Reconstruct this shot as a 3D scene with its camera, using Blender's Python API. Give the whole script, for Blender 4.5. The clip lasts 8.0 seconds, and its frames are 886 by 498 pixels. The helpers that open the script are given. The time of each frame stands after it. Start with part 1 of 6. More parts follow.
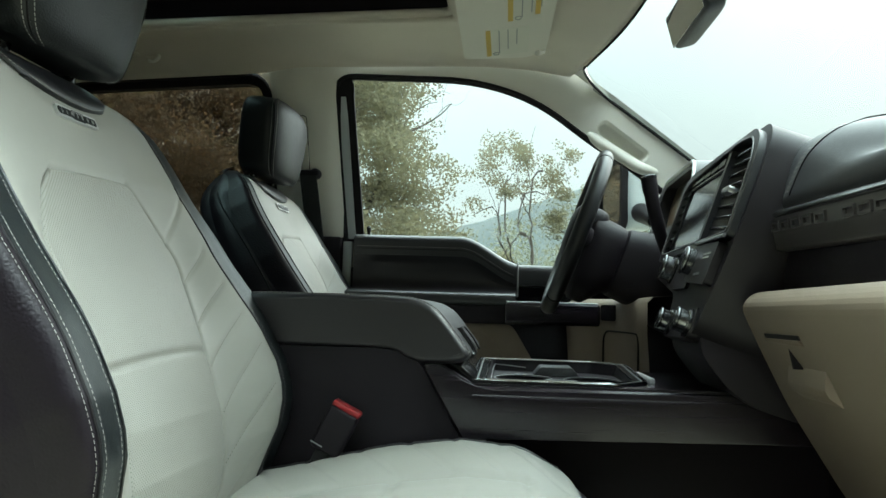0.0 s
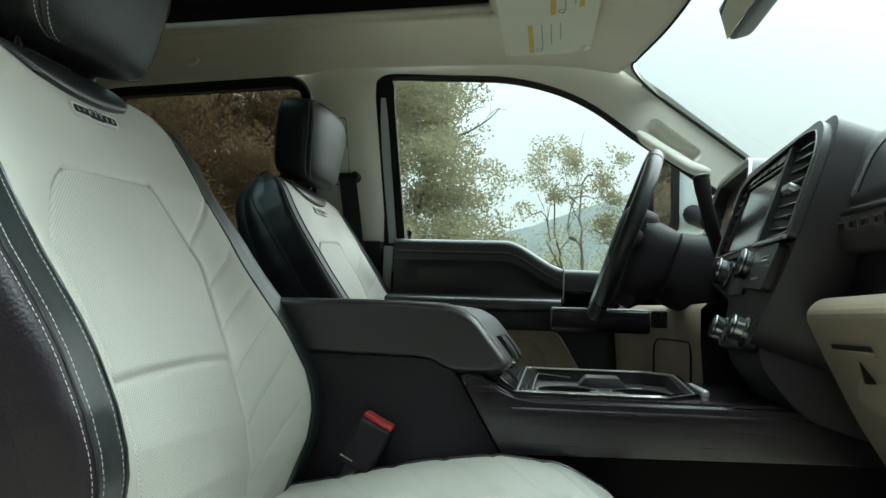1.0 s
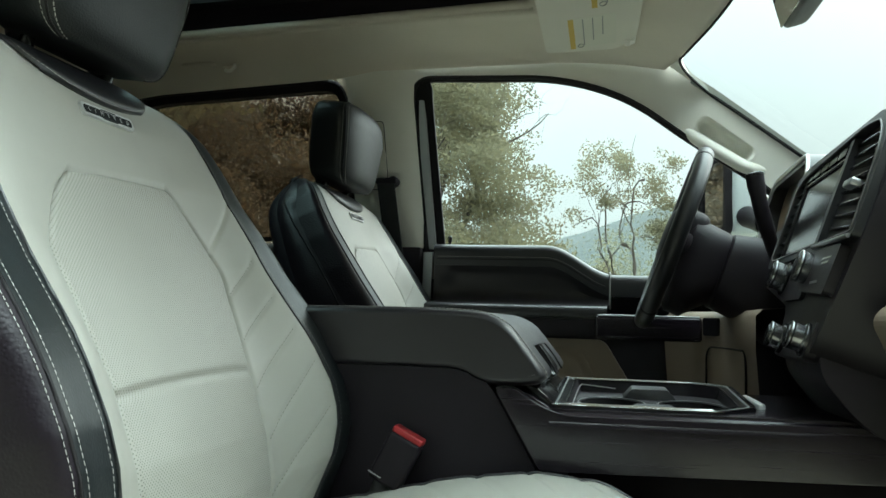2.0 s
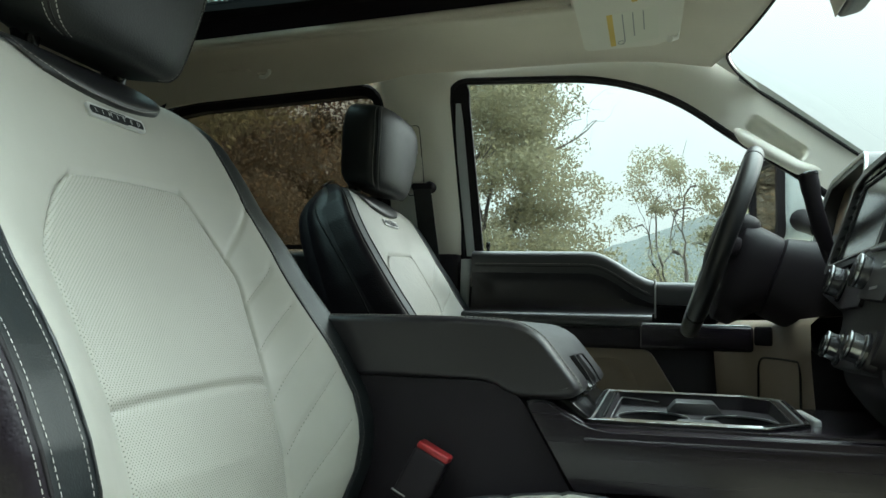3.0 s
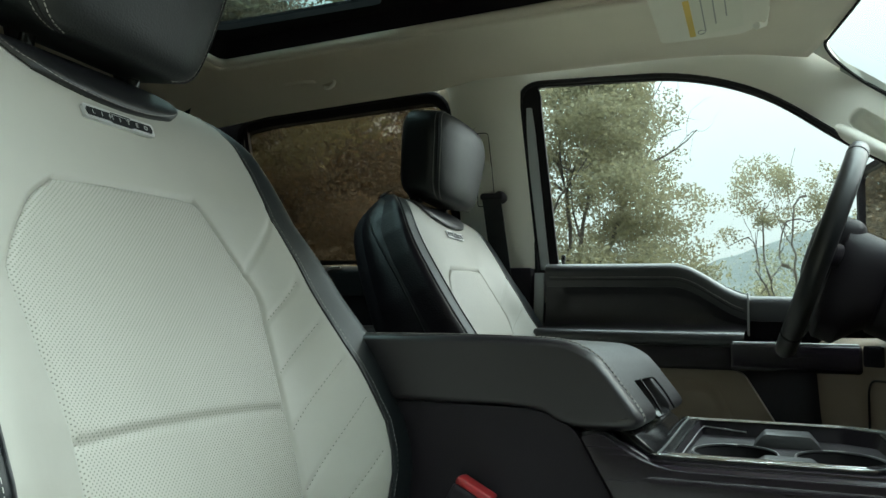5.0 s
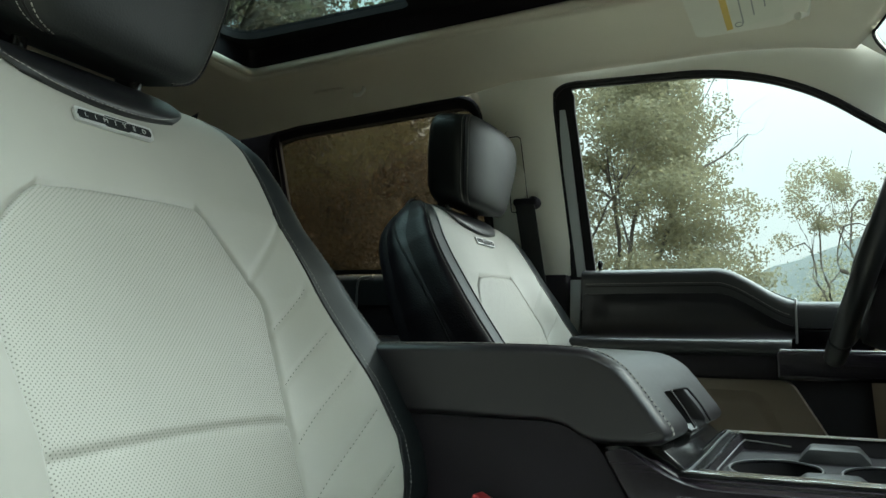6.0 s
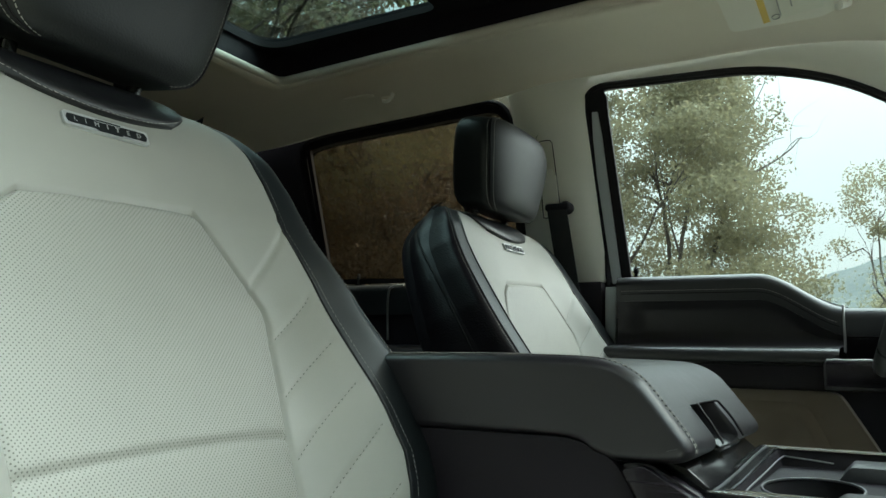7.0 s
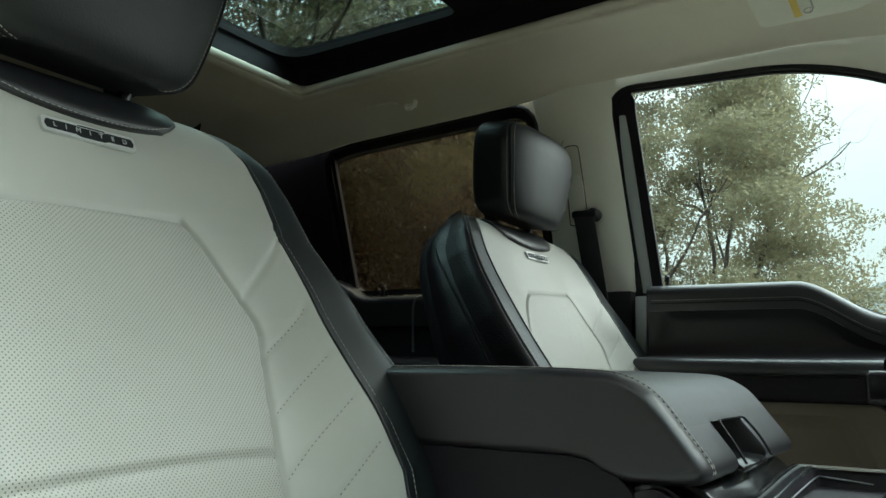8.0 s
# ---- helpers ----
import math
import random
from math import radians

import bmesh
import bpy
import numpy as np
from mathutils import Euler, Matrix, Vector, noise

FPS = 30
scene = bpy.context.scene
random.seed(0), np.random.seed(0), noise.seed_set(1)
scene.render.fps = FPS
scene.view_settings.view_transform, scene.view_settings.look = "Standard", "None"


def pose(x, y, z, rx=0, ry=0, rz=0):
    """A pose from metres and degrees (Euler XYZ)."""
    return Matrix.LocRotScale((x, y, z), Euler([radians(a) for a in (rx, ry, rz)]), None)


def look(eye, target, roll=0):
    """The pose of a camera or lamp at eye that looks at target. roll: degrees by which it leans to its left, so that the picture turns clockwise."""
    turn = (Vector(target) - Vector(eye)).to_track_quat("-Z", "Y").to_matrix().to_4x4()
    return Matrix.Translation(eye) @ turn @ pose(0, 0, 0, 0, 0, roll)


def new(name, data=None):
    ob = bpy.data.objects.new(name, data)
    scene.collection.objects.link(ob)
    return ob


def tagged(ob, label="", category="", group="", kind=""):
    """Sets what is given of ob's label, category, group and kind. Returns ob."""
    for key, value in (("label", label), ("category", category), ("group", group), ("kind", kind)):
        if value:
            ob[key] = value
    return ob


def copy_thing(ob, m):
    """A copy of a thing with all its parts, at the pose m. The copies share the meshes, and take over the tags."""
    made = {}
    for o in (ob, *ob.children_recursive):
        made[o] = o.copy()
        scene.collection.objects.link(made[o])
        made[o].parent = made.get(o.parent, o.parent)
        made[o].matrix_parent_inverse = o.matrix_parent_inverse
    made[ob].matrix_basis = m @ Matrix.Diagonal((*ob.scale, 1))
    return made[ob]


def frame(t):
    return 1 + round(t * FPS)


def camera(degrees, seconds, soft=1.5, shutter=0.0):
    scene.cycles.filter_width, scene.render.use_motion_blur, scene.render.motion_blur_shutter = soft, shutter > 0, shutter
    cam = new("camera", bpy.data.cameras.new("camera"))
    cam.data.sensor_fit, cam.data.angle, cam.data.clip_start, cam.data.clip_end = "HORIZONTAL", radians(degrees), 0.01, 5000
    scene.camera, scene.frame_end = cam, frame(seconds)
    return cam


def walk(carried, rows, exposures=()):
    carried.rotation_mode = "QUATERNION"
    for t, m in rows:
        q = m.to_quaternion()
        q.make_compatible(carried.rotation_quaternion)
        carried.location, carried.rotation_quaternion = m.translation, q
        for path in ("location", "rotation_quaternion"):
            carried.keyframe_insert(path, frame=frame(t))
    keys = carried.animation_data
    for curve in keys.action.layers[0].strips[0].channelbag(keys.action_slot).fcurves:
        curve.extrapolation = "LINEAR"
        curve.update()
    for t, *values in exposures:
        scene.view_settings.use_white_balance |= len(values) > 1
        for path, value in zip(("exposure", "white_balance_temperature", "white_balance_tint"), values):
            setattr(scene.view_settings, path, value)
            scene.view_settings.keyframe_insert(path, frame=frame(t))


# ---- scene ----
cam = camera(56.9, 8.0)

PATH = [
    (0, (0.5, -1.334, 0.612), (0.333, 0.653, 0.765), 1.8),
    (0.5, (0.506, -1.303, 0.614), (0.278, 0.678, 0.77), 1.9),
    (1, (0.511, -1.271, 0.615), (0.224, 0.701, 0.777), 1.9),
    (1.5, (0.518, -1.24, 0.616), (0.169, 0.722, 0.785), 1.8),
    (2, (0.525, -1.209, 0.616), (0.116, 0.741, 0.793), 1.7),
    (3.5, (0.546, -1.121, 0.619), (-0.036, 0.782, 0.822), 1.7),
    (4, (0.554, -1.091, 0.621), (-0.085, 0.793, 0.831), 1.7),
    (4.5, (0.561, -1.062, 0.623), (-0.133, 0.8, 0.841), 1.8),
    (6, (0.584, -0.976, 0.623), (-0.276, 0.812, 0.873), 1.4),
    (6.5, (0.593, -0.952, 0.623), (-0.316, 0.811, 0.883), 1.4),
    (7, (0.601, -0.922, 0.625), (-0.363, 0.809, 0.895), 1.3),
    (7.5, (0.606, -0.897, 0.626), (-0.398, 0.81, 0.907), 1.2),
    (8, (0.614, -0.866, 0.628), (-0.438, 0.809, 0.923), 1.2),
]
walk(cam, [(t, look(eye, target, roll)) for t, eye, target, roll in PATH])

# ---- light ----
SKY_LOW, SKY_HIGH = 2.55, 24.5
world = bpy.data.worlds.new("overcast_sky")
scene.world = world
world.use_nodes = True
wn, wl = world.node_tree.nodes, world.node_tree.links
wn.clear()
w_out = wn.new("ShaderNodeOutputWorld")
w_bg = wn.new("ShaderNodeBackground")
w_sky = wn.new("ShaderNodeTexSky")
w_sky.sky_type, w_sky.sun_disc = "NISHITA", False
w_sky.sun_elevation, w_sky.sun_rotation = radians(31), radians(42)
w_sky.air_density, w_sky.dust_density = 1.0, 4.0
w_dim = wn.new("ShaderNodeMix")
w_dim.data_type, w_dim.blend_type = "RGBA", "MULTIPLY"
w_dim.inputs[0].default_value = 1.0
w_dim.inputs[7].default_value = (0.1, 0.1, 0.1, 1)
w_noise = wn.new("ShaderNodeTexNoise")
w_noise.inputs["Scale"].default_value, w_noise.inputs["Detail"].default_value = 2.2, 5
w_ramp = wn.new("ShaderNodeValToRGB")
w_ramp.color_ramp.elements[0].position, w_ramp.color_ramp.elements[1].position = 0.3, 0.75
w_ramp.color_ramp.elements[0].color = (0.65, 0.81, 0.795, 1)
w_ramp.color_ramp.elements[1].color = (0.75, 0.92, 0.905, 1)
w_mix = wn.new("ShaderNodeMix")
w_mix.data_type = "RGBA"
w_mix.inputs[0].default_value = 0.88
wl.new(w_sky.outputs[0], w_dim.inputs[6])
wl.new(w_noise.outputs["Fac"], w_ramp.inputs[0])
wl.new(w_dim.outputs[2], w_mix.inputs[6])
wl.new(w_ramp.outputs[0], w_mix.inputs[7])
wl.new(w_mix.outputs[2], w_bg.inputs[0])
w_tc = wn.new("ShaderNodeTexCoord")
w_sep = wn.new("ShaderNodeSeparateXYZ")
w_grad = wn.new("ShaderNodeMapRange")  # an overcast sky grows brighter towards the zenith
w_grad.inputs[1].default_value, w_grad.inputs[2].default_value = 0.0, 1.0
w_grad.inputs[3].default_value, w_grad.inputs[4].default_value = SKY_LOW, SKY_HIGH
wl.new(w_tc.outputs["Generated"], w_noise.inputs["Vector"])
wl.new(w_tc.outputs["Generated"], w_sep.inputs[0])
w_pow = wn.new("ShaderNodeMath")
w_pow.operation, w_pow.use_clamp = "POWER", True
w_pow.inputs[1].default_value = 2.6
w_max = wn.new("ShaderNodeMath")
w_max.operation = "MAXIMUM"
w_max.inputs[1].default_value = 0.0
wl.new(w_sep.outputs[2], w_max.inputs[0])
wl.new(w_max.outputs[0], w_pow.inputs[0])
wl.new(w_pow.outputs[0], w_grad.inputs[0])
wl.new(w_grad.outputs[0], w_bg.inputs[1])
wl.new(w_bg.outputs[0], w_out.inputs[0])

sun = new("sun", bpy.data.lights.new("sun", "SUN"))
sun.data.energy, sun.data.angle, sun.data.color = 5.0, radians(60), (0.87, 1.0, 0.985)
sun.matrix_world = look((5.5, 4.8, 4.5), (0, 0, 0))


# ---- materials ----
def nodes_of(name):
    m = bpy.data.materials.new(name)
    m.use_nodes = True
    nt = m.node_tree
    return m, nt, nt.nodes["Principled BSDF"]


def link(nt, a, b):
    nt.links.new(a, b)


def coords(nt, scale=(1, 1, 1), rot=(0, 0, 0)):
    tc = nt.nodes.new("ShaderNodeTexCoord")
    mp = nt.nodes.new("ShaderNodeMapping")
    mp.inputs["Scale"].default_value, mp.inputs["Rotation"].default_value = scale, rot
    link(nt, tc.outputs["Object"], mp.inputs["Vector"])
    return mp.outputs["Vector"]


def ramp(nt, fac, stops):
    r = nt.nodes.new("ShaderNodeValToRGB")
    e = r.color_ramp.elements
    while len(e) < len(stops):
        e.new(0.5)
    for k, (p, c) in enumerate(stops):
        e[k].position, e[k].color = p, (*c, 1)
    link(nt, fac, r.inputs[0])
    return r.outputs[0]


def noise_tex(nt, vec, scale, detail=3.0, rough=0.5):
    n = nt.nodes.new("ShaderNodeTexNoise")
    n.inputs["Scale"].default_value, n.inputs["Detail"].default_value, n.inputs["Roughness"].default_value = scale, detail, rough
    link(nt, vec, n.inputs["Vector"])
    return n.outputs["Fac"]


def voronoi(nt, vec, scale, feature="F1", randomness=1.0, dims="3D"):
    n = nt.nodes.new("ShaderNodeTexVoronoi")
    n.voronoi_dimensions, n.feature = dims, feature
    n.inputs["Scale"].default_value, n.inputs["Randomness"].default_value = scale, randomness
    link(nt, vec, n.inputs["Vector"])
    return n.outputs["Distance"]


def math_node(nt, op, a, b=None, clamp=False):
    n = nt.nodes.new("ShaderNodeMath")
    n.operation, n.use_clamp = op, clamp
    for k, val in enumerate((a, b)):
        if val is None:
            continue
        if isinstance(val, (int, float)):
            n.inputs[k].default_value = val
        else:
            link(nt, val, n.inputs[k])
    return n.outputs[0]


def mix_col(nt, fac, a, b, blend="MIX"):
    n = nt.nodes.new("ShaderNodeMix")
    n.data_type, n.blend_type = "RGBA", blend
    for k, val in ((0, fac), (6, a), (7, b)):
        if isinstance(val, (int, float)):
            n.inputs[k].default_value = val
        elif isinstance(val, tuple):
            n.inputs[k].default_value = (*val, 1)
        else:
            link(nt, val, n.inputs[k])
    return n.outputs[2]


def bump(nt, bsdf, height, strength, dist=0.001):
    b = nt.nodes.new("ShaderNodeBump")
    b.inputs["Strength"].default_value, b.inputs["Distance"].default_value = strength, dist
    link(nt, height, b.inputs["Height"])
    link(nt, b.outputs[0], bsdf.inputs["Normal"])


def surface(name, dark, light, rough, scale=9.0, grain=0.0, grain_scale=900.0, metal=0.0, rough_vary=0.08, cells=False, stretch=(1, 1, 1), spec=0.5):
    """A plain surface: large soft variation of colour and gloss, and a fine grain in relief."""
    m, nt, bsdf = nodes_of(name)
    vec = coords(nt, stretch)
    big = noise_tex(nt, vec, scale, 4)
    link(nt, ramp(nt, big, [(0.3, dark), (0.7, light)]), bsdf.inputs["Base Color"])
    fine = noise_tex(nt, vec, scale * 14, 3)
    r = math_node(nt, "MULTIPLY_ADD", math_node(nt, "ADD", big, fine), rough_vary)
    r.node.inputs[2].default_value = rough - rough_vary
    link(nt, r, bsdf.inputs["Roughness"])
    bsdf.inputs["Metallic"].default_value = metal
    bsdf.inputs["Specular IOR Level"].default_value = spec
    if grain:
        h = voronoi(nt, vec, grain_scale, "SMOOTH_F1") if cells else noise_tex(nt, vec, grain_scale, 4, 0.6)
        bump(nt, bsdf, h, grain, 0.0006)
    return m


white_leather = surface("white_leather", (0.328, 0.325, 0.290), (0.358, 0.354, 0.316), 0.5, 7, 0.12, 800, cells=True)
black_leather = surface("black_leather", (0.0092, 0.0097, 0.0110), (0.0125, 0.0131, 0.0146), 0.36, 8, 0.30, 750, cells=True, spec=0.62)
# black leather with the teal sheen of the sky put into its colour
sky_sheen_leather = surface("sky_sheen_leather", (0.0062, 0.0088, 0.0098), (0.0088, 0.0120, 0.0132), 0.36, 8, 0.22, 700, cells=True, spec=0.45)
flank_leather = surface("flank_leather", (0.0074, 0.0046, 0.0076), (0.0102, 0.0067, 0.0104), 0.42, 9, 0.60, 400, cells=True, spec=0.28)
armrest_leather = surface("armrest_leather", (0.0142, 0.0124, 0.0153), (0.0174, 0.0155, 0.0187), 0.35, 8, 0.14, 1300, cells=True, spec=0.62)
grey_trim = surface("dark_gloss_trim", (0.040, 0.036, 0.035), (0.054, 0.049, 0.047), 0.30, 12, 0.25, 300, stretch=(1, 0.1, 1))
# black leather again, darker and duller in place of dark reflections
dimmed_headrest_leather = surface("dimmed_headrest_leather", (0.0068, 0.0078, 0.0084), (0.0095, 0.0108, 0.0115), 0.44, 8, 0.4, 520, cells=True, spec=0.33)
# black leather again, lightened to make up for weak light at the door
lifted_door_leather = surface("lifted_door_leather", (0.017, 0.0176, 0.0195), (0.022, 0.0228, 0.0248), 0.34, 8, 0.22, 900, cells=True, spec=0.7)
dash_vinyl = surface("dash_vinyl", (0.020, 0.021, 0.023), (0.030, 0.031, 0.033), 0.38, 14, 0.3, 800, cells=True, spec=0.7)
black_trim = surface("black_trim_plastic", (0.0104, 0.0078, 0.0108), (0.0134, 0.0104, 0.0138), 0.5, 10, 0.3, 1500, spec=0.22)
gloss_black = surface("gloss_black_plastic", (0.008, 0.008, 0.009), (0.012, 0.012, 0.013), 0.16, 10, rough_vary=0.03)
dark_carpet = surface("dark_carpet", (0.019, 0.016, 0.018), (0.032, 0.028, 0.030), 0.95, 30, 0.9, 500)
headliner_fabric = surface("headliner_fabric", (0.66, 0.60, 0.50), (0.71, 0.645, 0.54), 0.9, 5, 0.5, 1400)
pillar_plastic = surface("pillar_plastic", (0.78, 0.76, 0.685), (0.815, 0.795, 0.715), 0.6, 6, 0.2, 1300)
tan_plastic = surface("tan_plastic", (0.205, 0.162, 0.120), (0.235, 0.186, 0.138), 0.5, 7, 0.35, 1100, cells=True)
chrome = surface("chrome", (0.62, 0.63, 0.64), (0.70, 0.71, 0.72), 0.14, 20, metal=1.0, rough_vary=0.04)
satin_metal = surface("satin_metal", (0.45, 0.46, 0.47), (0.52, 0.53, 0.54), 0.32, 20, metal=1.0, rough_vary=0.06)
dark_chrome = surface("dark_chrome", (0.16, 0.165, 0.17), (0.22, 0.225, 0.23), 0.24, 20, metal=1.0, rough_vary=0.05)
stack_plastic = surface("stack_plastic", (0.0105, 0.0088, 0.0105), (0.0140, 0.0118, 0.0140), 0.42, 12, 0.2, 1200, spec=0.32)
visor_vinyl = surface("visor_vinyl", (0.70, 0.665, 0.57), (0.74, 0.705, 0.605), 0.6, 7, 0.3, 1200)
grey_paint = surface("grey_paint", (0.45, 0.49, 0.50), (0.50, 0.54, 0.55), 0.3, 9, rough_vary=0.05)
rubber = surface("black_rubber", (0.0095, 0.0082, 0.0095), (0.0140, 0.0124, 0.0140), 0.7, 12, 0.3, 900, spec=0.25)
red_plastic = surface("red_plastic", (0.30, 0.016, 0.02), (0.37, 0.022, 0.025), 0.4, 15)
thread = surface("pale_thread", (0.30, 0.29, 0.27), (0.36, 0.35, 0.33), 0.8, 50)
paper = surface("label_paper", (0.68, 0.66, 0.56), (0.73, 0.71, 0.60), 0.7, 12)
yellow_ink = surface("yellow_ink", (0.60, 0.40, 0.06), (0.66, 0.45, 0.08), 0.6, 12)
grey_ink = surface("grey_ink", (0.30, 0.30, 0.27), (0.36, 0.36, 0.32), 0.7, 12)
webbing = surface("belt_webbing", (0.012, 0.012, 0.013), (0.020, 0.020, 0.021), 0.75, 40, 0.7, 700)


def make_wood():
    m, nt, bsdf = nodes_of("dark_open_pore_wood")
    vec = coords(nt, (2.5, 40, 260))
    streak = noise_tex(nt, vec, 1.6, 5, 0.65)
    link(nt, ramp(nt, streak, [(0.28, (0.0085, 0.0058, 0.0088)), (0.52, (0.0125, 0.0090, 0.0130)), (0.80, (0.0185, 0.0140, 0.0192))]), bsdf.inputs["Base Color"])
    bsdf.inputs["Roughness"].default_value = 0.24
    bsdf.inputs["Specular IOR Level"].default_value = 0.5
    bump(nt, bsdf, streak, 0.12, 0.0005)
    return m


dark_wood = make_wood()


def make_perforated():
    m, nt, bsdf = nodes_of("perforated_white_leather")
    tc = nt.nodes.new("ShaderNodeTexCoord")
    sep = nt.nodes.new("ShaderNodeSeparateXYZ")
    link(nt, tc.outputs["Object"], sep.inputs[0])
    comb = nt.nodes.new("ShaderNodeCombineXYZ")
    link(nt, sep.outputs[1], comb.inputs[0])
    link(nt, sep.outputs[2], comb.inputs[1])
    mp = nt.nodes.new("ShaderNodeMapping")
    mp.inputs["Rotation"].default_value = (0, 0, radians(45))
    link(nt, comb.outputs[0], mp.inputs["Vector"])
    d = voronoi(nt, mp.outputs[0], 350, "F1", 0.03, "2D")
    hole = nt.nodes.new("ShaderNodeMapRange")
    hole.inputs[1].default_value, hole.inputs[2].default_value = 0.15, 0.25
    link(nt, d, hole.inputs[0])
    base = ramp(nt, noise_tex(nt, tc.outputs["Object"], 7, 4), [(0.3, (0.328, 0.325, 0.290)), (0.7, (0.358, 0.354, 0.316))])
    link(nt, mix_col(nt, hole.outputs[0], (0.14, 0.135, 0.115), base), bsdf.inputs["Base Color"])
    bsdf.inputs["Roughness"].default_value = 0.52
    bump(nt, bsdf, hole.outputs[0], 0.5, 0.0008)
    return m


perforated = make_perforated()


def make_glass(name, tint, gloss=1.0):
    m = bpy.data.materials.new(name)
    m.use_nodes = True
    nt = m.node_tree
    nt.nodes.remove(nt.nodes["Principled BSDF"])
    out = nt.nodes["Material Output"]
    tr = nt.nodes.new("ShaderNodeBsdfTransparent")
    gl = nt.nodes.new("ShaderNodeBsdfGlossy")
    lw = nt.nodes.new("ShaderNodeLayerWeight")
    lw.inputs[0].default_value = 0.5
    mx = nt.nodes.new("ShaderNodeMixShader")
    tr.inputs[0].default_value = (*tint, 1)
    gl.inputs["Roughness"].default_value = 0.01
    edge = math_node(nt, "MULTIPLY", math_node(nt, "POWER", lw.outputs["Facing"], 4.0), gloss)
    link(nt, math_node(nt, "ADD", edge, 0.02 * gloss), mx.inputs[0])
    link(nt, tr.outputs[0], mx.inputs[1])
    link(nt, gl.outputs[0], mx.inputs[2])
    link(nt, mx.outputs[0], out.inputs[0])
    return m


# front panes are tinted darker than clear glass to dim the sky behind
sky_dimming_glass = make_glass("sky_dimming_glass", (0.66, 0.678, 0.675), 0.4)
sky_dimming_windscreen = make_glass("sky_dimming_windscreen", (0.345, 0.366, 0.363), 0.3)
privacy_glass = make_glass("privacy_glass", (0.37, 0.335, 0.30), 0.4)
roof_glass = make_glass("roof_glass", (0.42, 0.48, 0.48), 0.4)

mirror_mat, _nt, _b = nodes_of("mirror_glass")
_b.inputs["Base Color"].default_value = (0.75, 0.76, 0.76, 1)
_b.inputs["Metallic"].default_value, _b.inputs["Roughness"].default_value = 1.0, 0.02

screen_mat = surface("dark_screen_glass", (0.010, 0.011, 0.012), (0.012, 0.013, 0.014), 0.14, 6, rough_vary=0.002, spec=0.25)
# brown base colour stands in for the surroundings reflected in the lens
reflection_lens = surface("reflection_brown_lens", (0.10, 0.07, 0.045), (0.14, 0.10, 0.065), 0.3, 8)
bark = surface("oak_bark", (0.055, 0.046, 0.038), (0.13, 0.112, 0.095), 0.95, 5, 0.8, 25)


def make_leaf(name, cols):
    m, nt, bsdf = nodes_of(name)
    geo = nt.nodes.new("ShaderNodeNewGeometry")
    link(nt, ramp(nt, geo.outputs["Random Per Island"], [(k / (len(cols) - 1), c) for k, c in enumerate(cols)]), bsdf.inputs["Base Color"])
    bsdf.inputs["Roughness"].default_value = 0.65
    bsdf.inputs["Transmission Weight"].default_value = 0.0
    tl = nt.nodes.new("ShaderNodeBsdfTranslucent")
    mx = nt.nodes.new("ShaderNodeMixShader")
    mx.inputs[0].default_value = 0.48
    link(nt, bsdf.inputs["Base Color"].links[0].from_socket, tl.inputs[0])
    link(nt, bsdf.outputs[0], mx.inputs[1])
    link(nt, tl.outputs[0], mx.inputs[2])
    link(nt, mx.outputs[0], nt.nodes["Material Output"].inputs[0])
    return m


oak_leaf = make_leaf("oak_leaf", [(0.20, 0.198, 0.13), (0.245, 0.232, 0.147), (0.30, 0.265, 0.155), (0.215, 0.21, 0.15)])
scrub_leaf = make_leaf("scrub_leaf", [(0.17, 0.175, 0.12), (0.24, 0.235, 0.16), (0.20, 0.21, 0.155)])
# kept dark so the added woodland bounces little light into the cab
light_blocker_leaf = make_leaf("light_blocker_leaf", [(0.045, 0.050, 0.035), (0.065, 0.068, 0.045), (0.09, 0.08, 0.055)])
dry_leaf = make_leaf("dry_oak_leaf", [(0.15, 0.132, 0.10), (0.19, 0.16, 0.115), (0.31, 0.215, 0.13), (0.18, 0.155, 0.115), (0.16, 0.14, 0.105)])


def make_ground():
    m, nt, bsdf = nodes_of("dry_grass_ground")
    vec = coords(nt)
    a = noise_tex(nt, vec, 0.35, 6, 0.6)
    b = noise_tex(nt, vec, 9, 5, 0.7)
    c = mix_col(nt, 0.5, ramp(nt, a, [(0.3, (0.17, 0.155, 0.115)), (0.7, (0.24, 0.22, 0.165))]), ramp(nt, b, [(0.3, (0.14, 0.13, 0.095)), (0.7, (0.26, 0.24, 0.18))]))
    link(nt, c, bsdf.inputs["Base Color"])
    bsdf.inputs["Roughness"].default_value = 0.95
    bump(nt, bsdf, b, 0.8, 0.05)
    return m


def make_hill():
    # distance haze is put into the base colour as a grey-blue cast
    m, nt, bsdf = nodes_of("haze_tinted_hill")
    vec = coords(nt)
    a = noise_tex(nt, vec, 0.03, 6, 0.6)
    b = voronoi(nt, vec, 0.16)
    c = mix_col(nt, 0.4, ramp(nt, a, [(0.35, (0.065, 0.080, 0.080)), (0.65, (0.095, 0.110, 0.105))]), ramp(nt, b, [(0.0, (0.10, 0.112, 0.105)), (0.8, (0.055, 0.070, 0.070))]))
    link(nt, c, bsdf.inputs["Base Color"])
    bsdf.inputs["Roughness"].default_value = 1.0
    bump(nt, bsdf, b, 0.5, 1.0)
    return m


ground_mat, hill_mat = make_ground(), make_hill()


